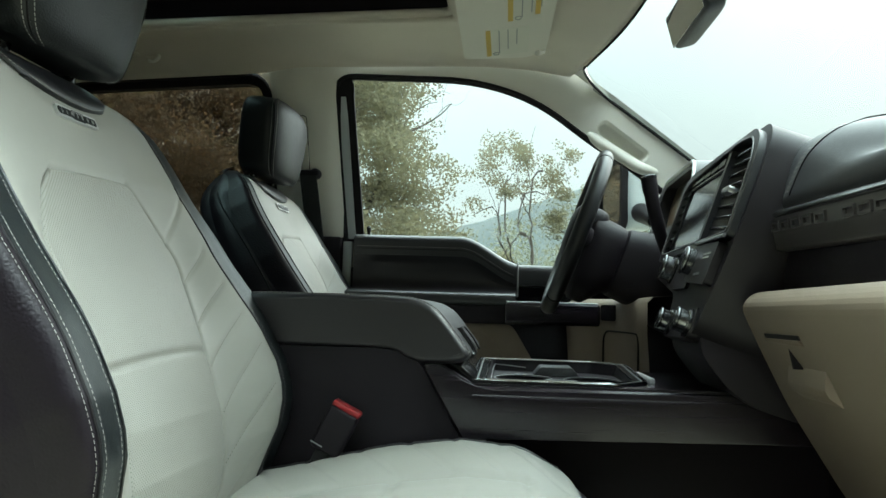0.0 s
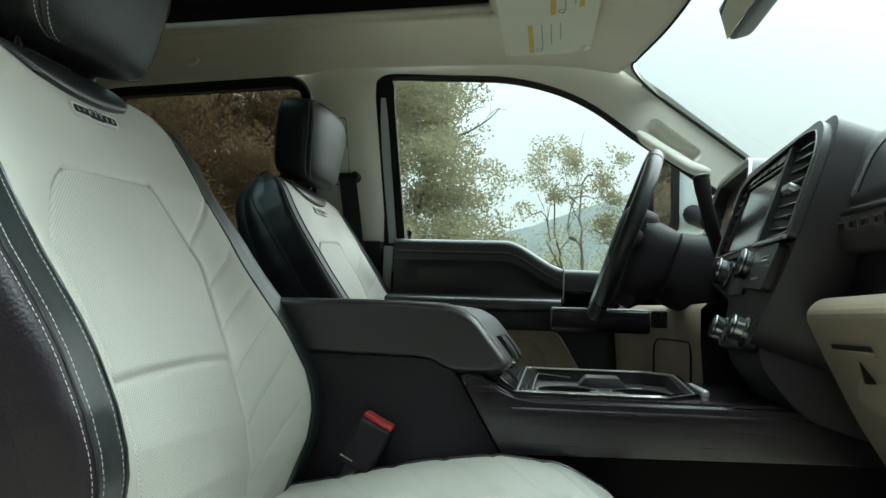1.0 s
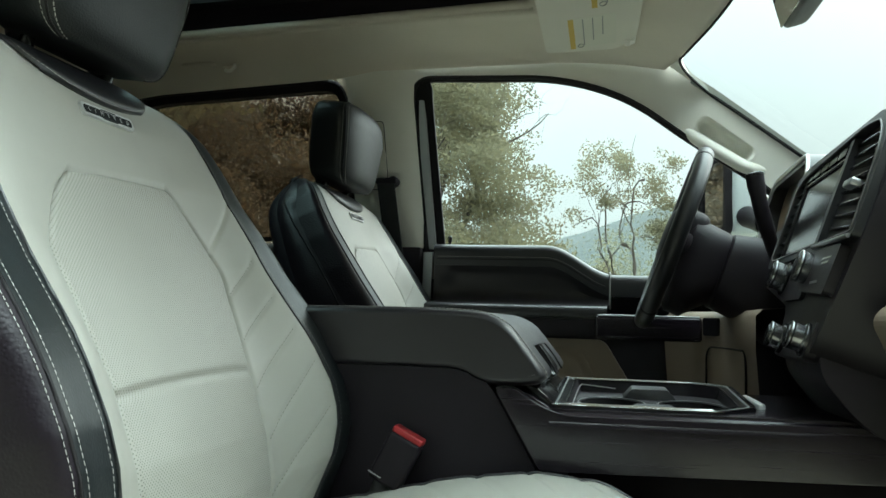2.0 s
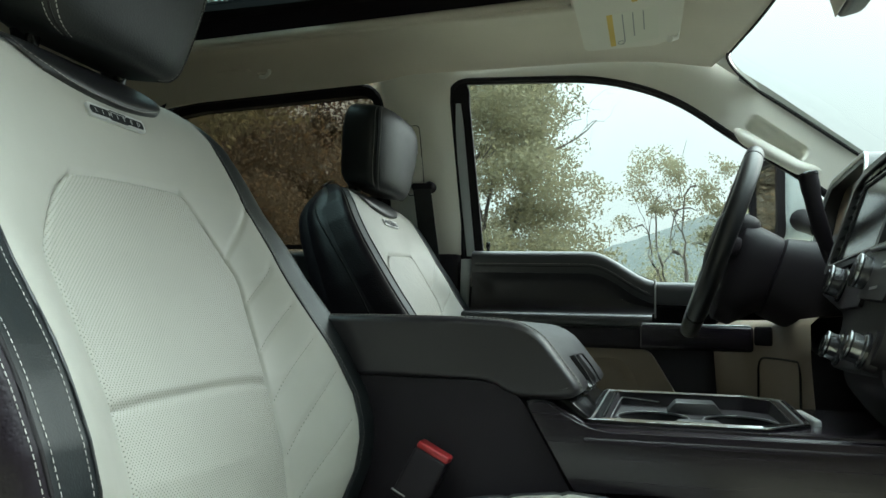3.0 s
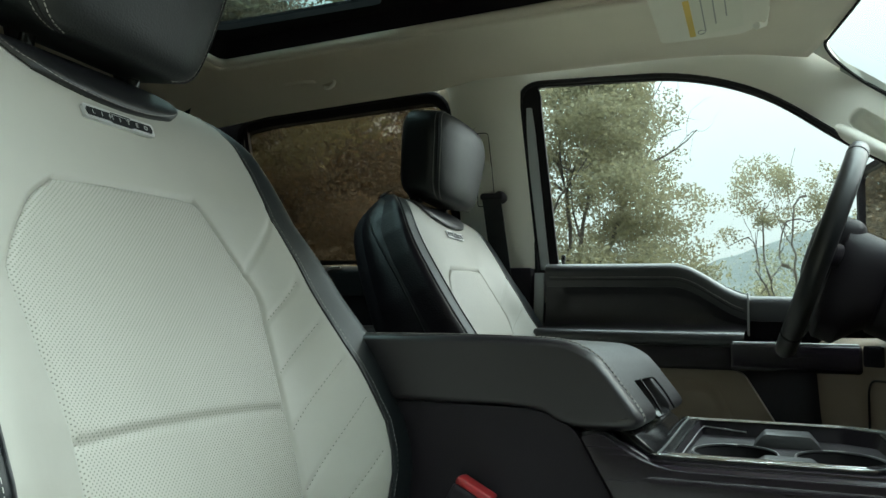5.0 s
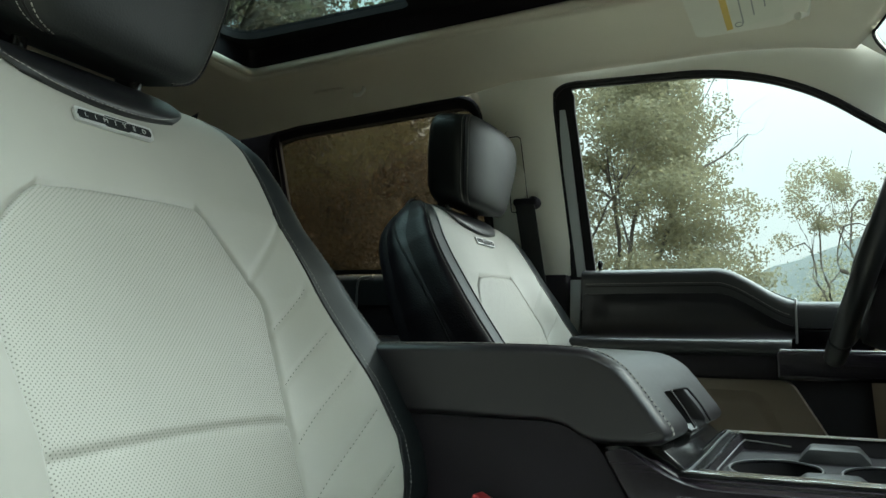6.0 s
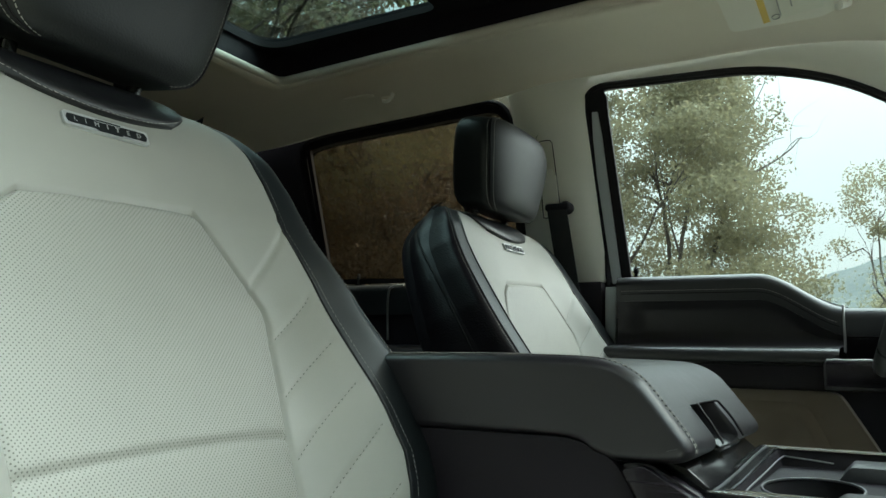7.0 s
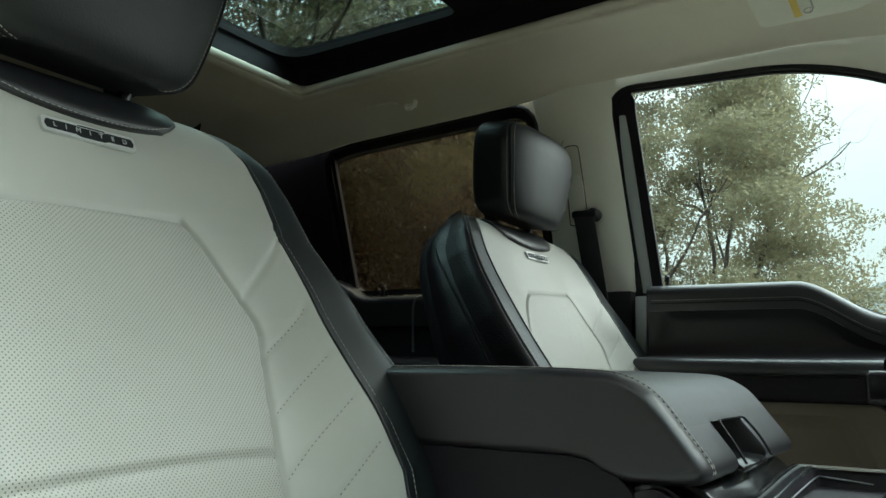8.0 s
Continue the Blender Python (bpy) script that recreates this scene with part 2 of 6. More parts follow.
# ---- building tools ----
def mesh_of(name, verts, faces, mat, sharp=38.0):
    me = bpy.data.meshes.new(name)
    me.from_pydata([tuple(map(float, p)) for p in verts], [], [tuple(int(i) for i in f) for f in faces])
    me.update()
    return finish(me, mat, sharp)


def finish(me, mat, sharp=38.0):
    me.materials.append(mat)
    me.polygons.foreach_set("use_smooth", [True] * len(me.polygons))
    me.set_sharp_from_angle(angle=radians(sharp))
    return me


def part(name, src, mat=None, parent=None, label="", m=None, sharp=38.0):
    """Links a bmesh or a mesh as one object under a thing or under a part."""
    if isinstance(src, bmesh.types.BMesh):
        me = bpy.data.meshes.new(name)
        bmesh.ops.recalc_face_normals(src, faces=src.faces)
        src.to_mesh(me)
        src.free()
        finish(me, mat, sharp)
    else:
        me = src
    ob = new(name, me)
    if parent is not None:
        ob.parent = parent
    if m is not None:
        ob.matrix_basis = m
    if label:
        tagged(ob, label)
    return ob


def thing(name, label, category, at=(0, 0, 0), group="", kind=""):
    return tagged(placed(new(name), at), label, category, group, kind)


def placed(ob, at):
    ob.matrix_basis = Matrix.Translation(at)
    return ob


def box(x0, x1, y0, y1, z0, z1, r=0.0, seg=3):
    bm = bmesh.new()
    bmesh.ops.create_cube(bm, size=1, matrix=Matrix.Translation(((x0 + x1) / 2, (y0 + y1) / 2, (z0 + z1) / 2)) @ Matrix.Diagonal((x1 - x0, y1 - y0, z1 - z0, 1)))
    if r:
        bmesh.ops.bevel(bm, geom=bm.edges[:], offset=r, segments=seg, profile=0.5, affect="EDGES")
    return bm


def prism(profile, a, b, axis="y", r=0.0, seg=3):
    """A flat outline drawn out between a and b. axis y: outline in (x, z); axis x: (y, z); axis z: (x, y)."""
    put = {"y": lambda p, q: (p[0], q, p[1]), "x": lambda p, q: (q, p[0], p[1]), "z": lambda p, q: (p[0], p[1], q)}[axis]
    bm = bmesh.new()
    v0 = [bm.verts.new(put(p, a)) for p in profile]
    v1 = [bm.verts.new(put(p, b)) for p in profile]
    n = len(profile)
    bm.faces.new(v0)
    bm.faces.new(v1[::-1])
    for k in range(n):
        bm.faces.new((v0[k], v0[(k + 1) % n], v1[(k + 1) % n], v1[k]))
    bmesh.ops.recalc_face_normals(bm, faces=bm.faces)
    if r:
        bmesh.ops.bevel(bm, geom=bm.edges[:], offset=r, segments=seg, profile=0.5, affect="EDGES", clamp_overlap=True)
    return bm


def smooth_line(pts, per=6, closed=False):
    """A Catmull-Rom line through a few points."""
    pts = [Vector(p) for p in pts]
    n, out = len(pts), []
    for k in range(n if closed else n - 1):
        if closed:
            p0, p1, p2, p3 = pts[k - 1], pts[k], pts[(k + 1) % n], pts[(k + 2) % n]
        else:
            p0, p1, p2, p3 = pts[max(k - 1, 0)], pts[k], pts[k + 1], pts[min(k + 2, n - 1)]
        for s in range(per):
            t = s / per
            out.append(0.5 * ((2 * p1) + (p2 - p0) * t + (2 * p0 - 5 * p1 + 4 * p2 - p3) * t * t + (3 * p1 - p0 - 3 * p2 + p3) * t ** 3))
    if not closed:
        out.append(pts[-1])
    return out


def round_loop(pts, r, seg=5):
    """A 2D outline with its corners rounded; r is one radius or one for each corner."""
    n, out = len(pts), []
    rs = r if isinstance(r, (list, tuple)) else [r] * n
    for k in range(n):
        a, b, c = Vector(pts[k - 1]), Vector(pts[k]), Vector(pts[(k + 1) % n])
        d1, d2 = (a - b), (c - b)
        rr = min(rs[k], d1.length * 0.49, d2.length * 0.49)
        if rr < 1e-5:
            out.append(tuple(b))
            continue
        p, q = b + d1.normalized() * rr, b + d2.normalized() * rr
        for s in range(seg + 1):
            t = s / seg
            out.append(tuple((1 - t) ** 2 * p + 2 * t * (1 - t) * b + t * t * q))
    return out


def grid_mesh(name, rows, mat, close_u=False, sharp=50.0, caps=False):
    """A mesh over rows of points; close_u joins each row's end to its start."""
    nr, nc = len(rows), len(rows[0])
    verts = [p for row in rows for p in row]
    faces = []
    for i in range(nr - 1):
        for j in range(nc if close_u else nc - 1):
            k = (j + 1) % nc
            faces.append((i * nc + j, i * nc + k, (i + 1) * nc + k, (i + 1) * nc + j))
    if caps:
        faces.append(tuple(range(nc))[::-1])
        faces.append(tuple((nr - 1) * nc + j for j in range(nc)))
    return mesh_of(name, verts, faces, mat, sharp)


def tube(name, pts, r, mat, n=10, closed=False, flat=1.0, up=(0, 0, 1)):
    """A round bar along points; r is one radius or one for each point."""
    pts = [Vector(p) for p in pts]
    rows, m = [], len(pts)
    for k, p in enumerate(pts):
        if closed:
            t = pts[(k + 1) % m] - pts[k - 1]
        else:
            t = pts[min(k + 1, m - 1)] - pts[max(k - 1, 0)]
        t.normalize()
        a = t.cross(Vector(up))
        if a.length < 1e-3:
            a = t.cross(Vector((1, 0, 0)))
        a.normalize()
        b = t.cross(a)
        rr = r[k] if isinstance(r, (list, tuple)) else r
        rows.append([p + (a * math.cos(2 * math.pi * j / n) + b * math.sin(2 * math.pi * j / n) * flat) * rr for j in range(n)])
    if closed:
        rows.append(rows[0])
    return grid_mesh(name, rows, mat, True, 60, caps=not closed)


def lathe(name, prof, mat, n=28, sharp=35.0):
    """Turns (radius, height) pairs about z."""
    rows = [[(r * math.cos(2 * math.pi * j / n), r * math.sin(2 * math.pi * j / n), z) for j in range(n)] for r, z in prof]
    return grid_mesh(name, rows, mat, True, sharp, caps=True)


def sheet(outer, holes, put, thick):
    """A plate from a 2D outline with holes, laid on a surface by put(p, q, depth)."""
    bm = bmesh.new()
    loops = []
    for loop in [outer] + holes:
        vs = [bm.verts.new((p[0], p[1], 0)) for p in loop]
        loops.append(vs)
        for k in range(len(vs)):
            bm.edges.new((vs[k - 1], vs[k]))
    bmesh.ops.triangle_fill(bm, use_beauty=True, use_dissolve=False, edges=bm.edges[:])
    flat = {v: (v.co.x, v.co.y) for v in bm.verts}
    front = bm.faces[:]
    twin = {v: bm.verts.new(put(*flat[v], thick)) for v in list(flat)}
    for v, (p, q) in flat.items():
        v.co = put(p, q, 0.0)
    for f in front:
        bm.faces.new([twin[v] for v in reversed(f.verts)])
    for vs in loops:
        for k in range(len(vs)):
            a, b = vs[k - 1], vs[k]
            bm.faces.new((a, b, twin[b], twin[a]))
    bmesh.ops.recalc_face_normals(bm, faces=bm.faces)
    return bm


def pillow(sx, sy, sz, e=0.4, n=20, shape=None):
    """A closed cushion-like block with soft edges, half sizes sx, sy, sz."""
    def pw(c, k):
        return math.copysign(abs(c) ** k, c)
    verts, faces = [], []
    m = n * 2
    for i in range(n + 1):
        a = -math.pi / 2 + math.pi * i / n
        for j in range(m):
            b = 2 * math.pi * j / m
            p = Vector((sx * pw(math.cos(a), e) * pw(math.cos(b), e), sy * pw(math.cos(a), e) * pw(math.sin(b), e), sz * pw(math.sin(a), e)))
            verts.append(shape(p) if shape else p)
    for i in range(n):
        for j in range(m):
            faces.append((i * m + j, i * m + (j + 1) % m, (i + 1) * m + (j + 1) % m, (i + 1) * m + j))
    return verts, faces


def stitches(name, pts, normals, parent, m=None, length=0.0034, gap=0.0017, r=0.00036, mat=None):
    """A row of short thread stitches along a line, joined into one part."""
    verts, faces = [], []
    dist = [0.0]
    for k in range(1, len(pts)):
        dist.append(dist[-1] + (Vector(pts[k]) - Vector(pts[k - 1])).length)
    arr, nor = np.array([tuple(p) for p in pts]), np.array([tuple(q) for q in normals])

    def at(s):
        p = Vector([float(np.interp(s, dist, arr[:, c])) for c in range(3)])
        q = Vector([float(np.interp(s, dist, nor[:, c])) for c in range(3)]).normalized()
        return p, q
    s = 0.0
    while s + length < dist[-1]:
        (p0, n0), (p1, n1) = at(s), at(s + length)
        t = (p1 - p0).normalized()
        side = t.cross(n0).normalized() * r
        base = len(verts)
        for p, q, f in ((p0, n0, 0.3), ((p0 + p1) / 2, n0, 1.0), (p1, n1, 0.3)):
            verts += [p - side, p + q * r * 1.3 * f, p + side]
        for c in (0, 3):
            faces += [(base + c, base + c + 3, base + c + 4, base + c + 1), (base + c + 1, base + c + 4, base + c + 5, base + c + 2)]
        s += length + gap
    return tagged(part(name, mesh_of(name, verts, faces, mat or thread, 80), None, parent, "", m), kind="stuff")


# ---- the cab: floor, walls, ceiling ----
def side_y(z):
    return 0.765 - 0.24 * (z - 0.80)


def smooth_step(t):
    t = min(1.0, max(0.0, t))
    return t * t * (3 - 2 * t)


def on_left(x, z, d):
    return (x, side_y(z) + d, z)


def on_right(x, z, d):
    return (x, -side_y(z) - d, z)


FRONT_HOLE = round_loop([(0.066, 0.785), (0.36, 0.785), (0.43, 0.765), (0.53, 0.722), (0.96, 0.712), (0.97, 0.865), (0.825, 0.972),
                         (0.70, 1.048), (0.556, 1.150), (0.40, 1.197), (0.036, 1.207)],
                        [0.01, 0.05, 0.06, 0.05, 0.02, 0.03, 0.05, 0.06, 0.09, 0.13, 0.06], 7)
RECESS = round_loop([(0.700, 1.072), (0.724, 1.102), (0.838, 1.022), (0.818, 0.994)], 0.017, 6)
REAR_HOLE = round_loop([(-0.70, 0.80), (-0.112, 0.795), (-0.125, 1.208), (-0.64, 1.183), (-0.735, 1.165)], [0.05, 0.02, 0.07, 0.06, 0.05], 6)


def inset(loop, d):
    """The outline moved inwards by d."""
    n = len(loop)
    area = sum(loop[k - 1][0] * loop[k][1] - loop[k][0] * loop[k - 1][1] for k in range(n))
    out = []
    for k in range(n):
        a, b, c = Vector(loop[k - 1]), Vector(loop[k]), Vector(loop[(k + 1) % n])
        t = (c - a)
        if t.length < 1e-7:
            t = (c - b)
        t.normalize()
        nrm = Vector((-t.y, t.x)) * (1 if area > 0 else -1)
        out.append(tuple(b + nrm * d))
    return out


WALL_FRONT = [(-0.100, 0.70), (1.12, 0.70), (1.12, 0.885), (0.941, 1.016), (0.75, 1.153), (0.672, 1.205), (0.63, 1.232), (0.40, 1.24), (-0.100, 1.2335)]
WALL_REAR = [(-0.748, 0.70), (-0.1005, 0.70), (-0.1005, 1.2335), (-0.748, 1.225)]
wall_left = tagged(part("wall_left", sheet(WALL_FRONT, [FRONT_HOLE, RECESS], on_left, 0.055), pillar_plastic), "cream plastic pillar trim round the side window", "pillar trim", kind="structure")
tagged(part("wall_left_rear", sheet(WALL_REAR, [REAR_HOLE], on_left, 0.055), headliner_fabric), "cream cloth surround of the rear side window", "trim", kind="structure")
wall_right = tagged(part("wall_right", sheet([(-0.748, 0.70), (0.0, 0.70), (0.03, 1.12), (0.06, 1.205), (0.42, 1.205), (0.56, 1.14), (1.12, 0.80), (1.12, 0.885), (0.941, 1.016), (0.75, 1.153), (0.672, 1.205), (0.63, 1.232), (0.40, 1.24), (-0.748, 1.225)], [REAR_HOLE], on_right, 0.055), pillar_plastic), "cream plastic pillar trim beside the open doorway", "pillar trim", kind="structure")

floor = tagged(part("floor", box(-1.1, 1.35, -0.82, 0.84, -0.06, 0.0), dark_carpet), "dark carpeted cab floor", "floor", kind="structure")
tagged(part("wall_back", prism([(-0.84, -0.06), (0.84, -0.06), (0.84, 0.80), (0.74, 1.24), (0.6, 1.30), (-0.6, 1.30), (-0.74, 1.24), (-0.84, 0.80)], -1.12, -1.06, "x"), black_trim), "black trimmed back wall of the cab", "wall", kind="structure")
tagged(part("wall_front", box(1.30, 1.36, -0.84, 0.84, -0.06, 0.80), black_trim), "black firewall below the windscreen", "wall", kind="structure")
for s, nm in ((1, "wall_quarter_left"), (-1, "wall_quarter_right")):
    put = on_left if s > 0 else on_right
    tagged(part(nm, sheet([(-1.07, 0.0), (-0.690, 0.0), (-0.692, 0.83), (-0.721, 1.115), (-0.713, 1.150), (-0.690, 1.172), (-0.655, 1.180), (-0.655, 1.215), (-0.752, 1.23), (-1.07, 1.23)], [], lambda x, z, d: put(x, z, d - 0.004), 0.05), black_trim), "black rear corner trim of the cab", "trim", kind="structure")
tagged(part("wall_sill_left", box(-0.80, 1.32, 0.835, 0.875, -0.06, 0.70), grey_paint), "grey painted outer side of the cab", "wall", kind="structure")
tagged(part("wall_sill_right", box(-0.80, 0.0, -0.875, -0.80, -0.06, 0.70), grey_paint), "grey painted outer side of the cab", "wall", kind="structure")
tagged(part("wall_kick_right", box(1.12, 1.32, -0.875, -0.82, -0.06, 0.80), grey_paint), "grey painted cowl side before the doorway", "wall", kind="structure")


def roof_mid(x):
    return float(np.interp(x, [-1.07, -0.65, 0.0, 0.36, 0.50, 0.62, 0.76], [1.245, 1.268, 1.275, 1.270, 1.245, 1.215, 1.200]))


def roof_edge(x):
    return float(np.interp(x, [-1.07, -0.74, -0.62, -0.14, -0.05, 0.42, 0.55, 0.66], [1.140, 1.160, 1.176, 1.203, 1.220, 1.226, 1.222, 1.207]))


def header_x(y):
    return 0.745 - 0.25 * y * y


def roof_z(x, y):
    a = max(0.0, (abs(y) - 0.50) / 0.162)
    zm, ze = roof_mid(x), roof_edge(x)
    return zm - (zm - ze) * (1 - math.sqrt(1 - (0.992 * min(a, 1.0)) ** 2)) / 0.874 + 0.008 * (1 - min(1, abs(y) / 0.5) ** 2)


SUN_X0, SUN_X1, SUN_Y = -0.650, 0.36, 0.495


def sun_y(x):
    """Half width of the roof opening, which narrows forwards."""
    return 0.513 - 0.094 * (min(max(x, SUN_X0), SUN_X1) - SUN_X0)


xs = list(np.linspace(-1.07, SUN_X0, 14)) + list(np.linspace(SUN_X0, SUN_X1, 34))[1:] + list(np.linspace(SUN_X1, 0.745, 18))[1:]
edge_ys = list(SUN_Y + (0.662 - SUN_Y) * np.sin(np.linspace(0, math.pi / 2, 24)))
ys = [-y for y in reversed(edge_ys)] + list(np.linspace(-SUN_Y, SUN_Y, 26))[1:] + edge_ys[1:]
verts, faces = [], []
for x in xs:
    for y0 in ys:
        a = abs(y0)
        y = math.copysign(a * sun_y(x) / SUN_Y if a <= SUN_Y else sun_y(x) + (a - SUN_Y) * (0.662 - sun_y(x)) / (0.662 - SUN_Y), y0)
        xx = x if x <= SUN_X1 else SUN_X1 + (x - SUN_X1) * (header_x(y) - SUN_X1) / (0.745 - SUN_X1)
        z = roof_z(xx, y)
        if SUN_X0 - 0.09 < x < SUN_X1 + 0.09 and abs(y) < sun_y(x) + 0.09:
            e = max(abs(y) - sun_y(x), SUN_X0 - x, x - SUN_X1, 0) / 0.09
            z -= 0.007 * math.exp(-(e / 0.35) ** 2)
        verts.append((xx, y, z))
ny = len(ys)
for i in range(len(xs) - 1):
    for j in range(ny - 1):
        xm, ym = (xs[i] + xs[i + 1]) / 2, (ys[j] + ys[j + 1]) / 2
        if SUN_X0 < xm < SUN_X1 and abs(ym) < SUN_Y:
            continue
        faces.append((i * ny + j, (i + 1) * ny + j, (i + 1) * ny + j + 1, i * ny + j + 1))
ceiling = part("ceiling", mesh_of("ceiling", verts, faces, headliner_fabric, 70))
sol = ceiling.modifiers.new("thickness", "SOLIDIFY")
sol.thickness, sol.offset = 0.012, -1
tagged(ceiling, "cream cloth headliner with a large roof opening", "ceiling", kind="structure")

# roof opening: rolled lip, black shaft, frame and glass
sunroof = thing("sunroof", "panoramic sunroof with a black frame and tinted rear glass", "sunroof", (0, 0, 1.30))
up = Matrix.Translation((0, 0, -1.30))
lip_loop = round_loop([(SUN_X0, -sun_y(SUN_X0)), (SUN_X1, -sun_y(SUN_X1)), (SUN_X1, sun_y(SUN_X1)), (SUN_X0, sun_y(SUN_X0))], 0.03, 6)
lip_pts = [(x, y, roof_z(x, y) - 0.001) for x, y in lip_loop]
part("lip", tube("lip", lip_pts, 0.010, headliner_fabric, 10, True), None, sunroof, "cream rolled edge of the headliner", up)
shaft_rows = [[(x, y, roof_z(x, y) + 0.004) for x, y in lip_loop], [(x, y, 1.338) for x, y in lip_loop]]
part("shaft", grid_mesh("shaft", shaft_rows, black_trim, True), None, sunroof, "black inner side of the roof opening", up)
GLASS = round_loop([(-0.640, -0.455), (-0.175, -0.43), (-0.175, 0.43), (-0.640, 0.455)], [0.07, 0.03, 0.03, 0.07], 6)
part("frame", sheet(round_loop([(-0.78, -0.60), (0.46, -0.60), (0.46, 0.60), (-0.78, 0.60)], 0.05), [GLASS], lambda p, q, d: (p, q, 1.322 + d), 0.022), rubber, sunroof, "black sunroof frame", up)
part("pane", sheet(inset(GLASS, -0.008), [], lambda p, q, d: (p, q, 1.336 + d), 0.004), roof_glass, sunroof, "tinted roof glass", up)
for k in range(9):
    part("shade_rib", box(-0.10 + k * 0.05, -0.065 + k * 0.05, -0.44, 0.44, 1.317, 1.3225, 0.002, 1), rubber, sunroof, "", up)

# windscreen
top = [(header_x(y) - 0.004, y, 1.196 - 0.06 * max(0, abs(y) - 0.5) ** 1) for y in np.linspace(-0.572, 0.572, 25)]
bot = [(1.34 - 0.17 * (y / 0.742) ** 2, y, 0.835) for y in np.linspace(-0.742, 0.742, 41)]
glass_top = [(header_x(y) - 0.004 + 0.062 * smooth_step((abs(y) - 0.55) / 0.122), y, 1.196 - 0.06 * max(0, abs(y) - 0.5) - 0.016 * smooth_step((abs(y) - 0.55) / 0.122)) for y in np.linspace(-0.672, 0.672, 41)]
rows = [[tuple(Vector(a).lerp(Vector(b), s)) for a, b in zip(glass_top, bot)] for s in np.linspace(0, 1, 8)]
ws = thing("window_1", "curved windscreen with a sky-dimming tint and a black edge band", "windscreen", (0.75, 0, 1.19), kind="structure")
wsm = Matrix.Translation((-0.75, 0, -1.19))
pane = part("pane", grid_mesh("pane", rows, sky_dimming_windscreen), None, ws, "", wsm)
pane.visible_shadow = False
part("edge_band", tube("edge_band", top, 0.0024, rubber, 8), None, ws, "thin black edge band", wsm)
for s in (1, -1):
    edge = smooth_line([(0.736, 0.6825 * s, 1.144), (0.80, 0.690 * s, 1.10), (0.941, 0.712 * s, 1.001), (1.12, 0.74 * s, 0.872)], 6)
    part("edge_band", tube("edge_band", edge, 0.004, rubber, 8), None, ws, "", wsm)

# rounded cream corners where the headliner meets the windscreen pillars
for s in (1, -1):
    c, ph, pp = Vector((0.640, 0.652, 1.206)), Vector((0.661, 0.570, 1.1965)), Vector((0.738, 0.683, 1.143))
    mid = Vector((0.656, 0.646, 1.200))
    arc_pts = [ph.lerp(mid, k / 16).lerp(mid.lerp(pp, k / 16), k / 16) for k in range(17)]
    far_pts = [c.lerp(p, 0.02) for p in arc_pts]
    low = [Vector((p.x, p.y * s, p.z - 0.001)) for p in arc_pts]
    rows = [[Vector((p.x, p.y * s, p.z)) for p in far_pts], low, [p + Vector((0.004, 0.003 * s, 0.010)) for p in low], [Vector((p.x, p.y * s, p.z + 0.012)) for p in far_pts]]
    nm = "trim_corner_left" if s > 0 else "trim_corner_right"
    tagged(part(nm, grid_mesh(nm, rows, pillar_plastic, False, 50)), "rounded cream corner of the headliner at the windscreen", "trim", kind="structure")
    part("edge_band", tube("edge_band", low, 0.0030, rubber, 8), None, ws, "", wsm)

# rounded cover of the pillar between the side windows
def pillar_span(z):
    xa = float(np.interp(z, [0.79, 1.14, 1.20, 1.222], [-0.108, -0.119, -0.125, -0.15]))
    return xa, float(np.interp(z, [0.79, 1.15, 1.20, 1.222], [0.069, 0.046, 0.049, 0.066]))


def on_pillar(x, z, d=0.0):
    """A point of the swelling cover; d is outwards, away from the cab."""
    xa, xb = pillar_span(z)
    s = min(1.0, abs(2 * (x - xa) / (xb - xa) - 1))
    return on_left(x, z, -0.0045 - 0.020 * smooth_step((1.222 - z) / 0.10) * (1 - s ** 2.6) + d)


prow = []
for z in np.linspace(0.797, 1.222, 36):
    xa, xb = pillar_span(z)
    prow.append([on_pillar(xa + (xb - xa) * s, z) for s in np.linspace(0, 1, 29)])
pillar_cover = tagged(part("trim_pillar_upper", grid_mesh("trim_pillar_upper", prow, pillar_plastic, False, 80)), "rounded cream pillar cover between the side windows", "pillar trim", kind="structure")
# slot isn't cut in: black outline and darker plate give its recess shade
slot_line = round_loop([(-0.060, 0.935), (-0.018, 0.935), (-0.026, 1.096), (-0.058, 1.096)], [0.006, 0.006, 0.010, 0.010], 5)
slot_line = [tuple(Vector(slot_line[k - 1]).lerp(Vector(slot_line[k]), f / 6)) for k in range(len(slot_line)) for f in range(6)]
part("slot_shade_line", tube("slot_shade_line", [on_pillar(x, z, -0.0002) for x, z in slot_line], 0.0011, rubber, 6, True), None, pillar_cover, "black line for the shaded groove round the belt adjuster")
part("slot_shade_plate", grid_mesh("slot_shade_plate", [[on_pillar(x, z, -0.0009) for x in np.linspace(-0.057, -0.024 - 0.02 * (1.093 - z), 6)] for z in np.linspace(0.94, 1.093, 14)], visor_vinyl, False, 80), None, pillar_cover, "adjuster track in darker beige for the recess shade")
part("belt_adjuster", sheet(round_loop([(-0.055, 0.955), (-0.025, 0.955), (-0.028, 1.035), (-0.054, 1.035)], 0.005, 3), [], lambda x, z, d: on_pillar(x, z, d - 0.007), 0.007), pillar_plastic, pillar_cover, "pale height adjuster")

# side glass, gaskets and frames
win = thing("window_2", "driver's side window with a sky-dimming tint in a black gasket", "window", (0.5, 0.75, 0.8), kind="structure")
wm = Matrix.Translation((-0.5, -0.75, -0.8))
slim, wide = inset(FRONT_HOLE, 0.011), inset(FRONT_HOLE, 0.050)
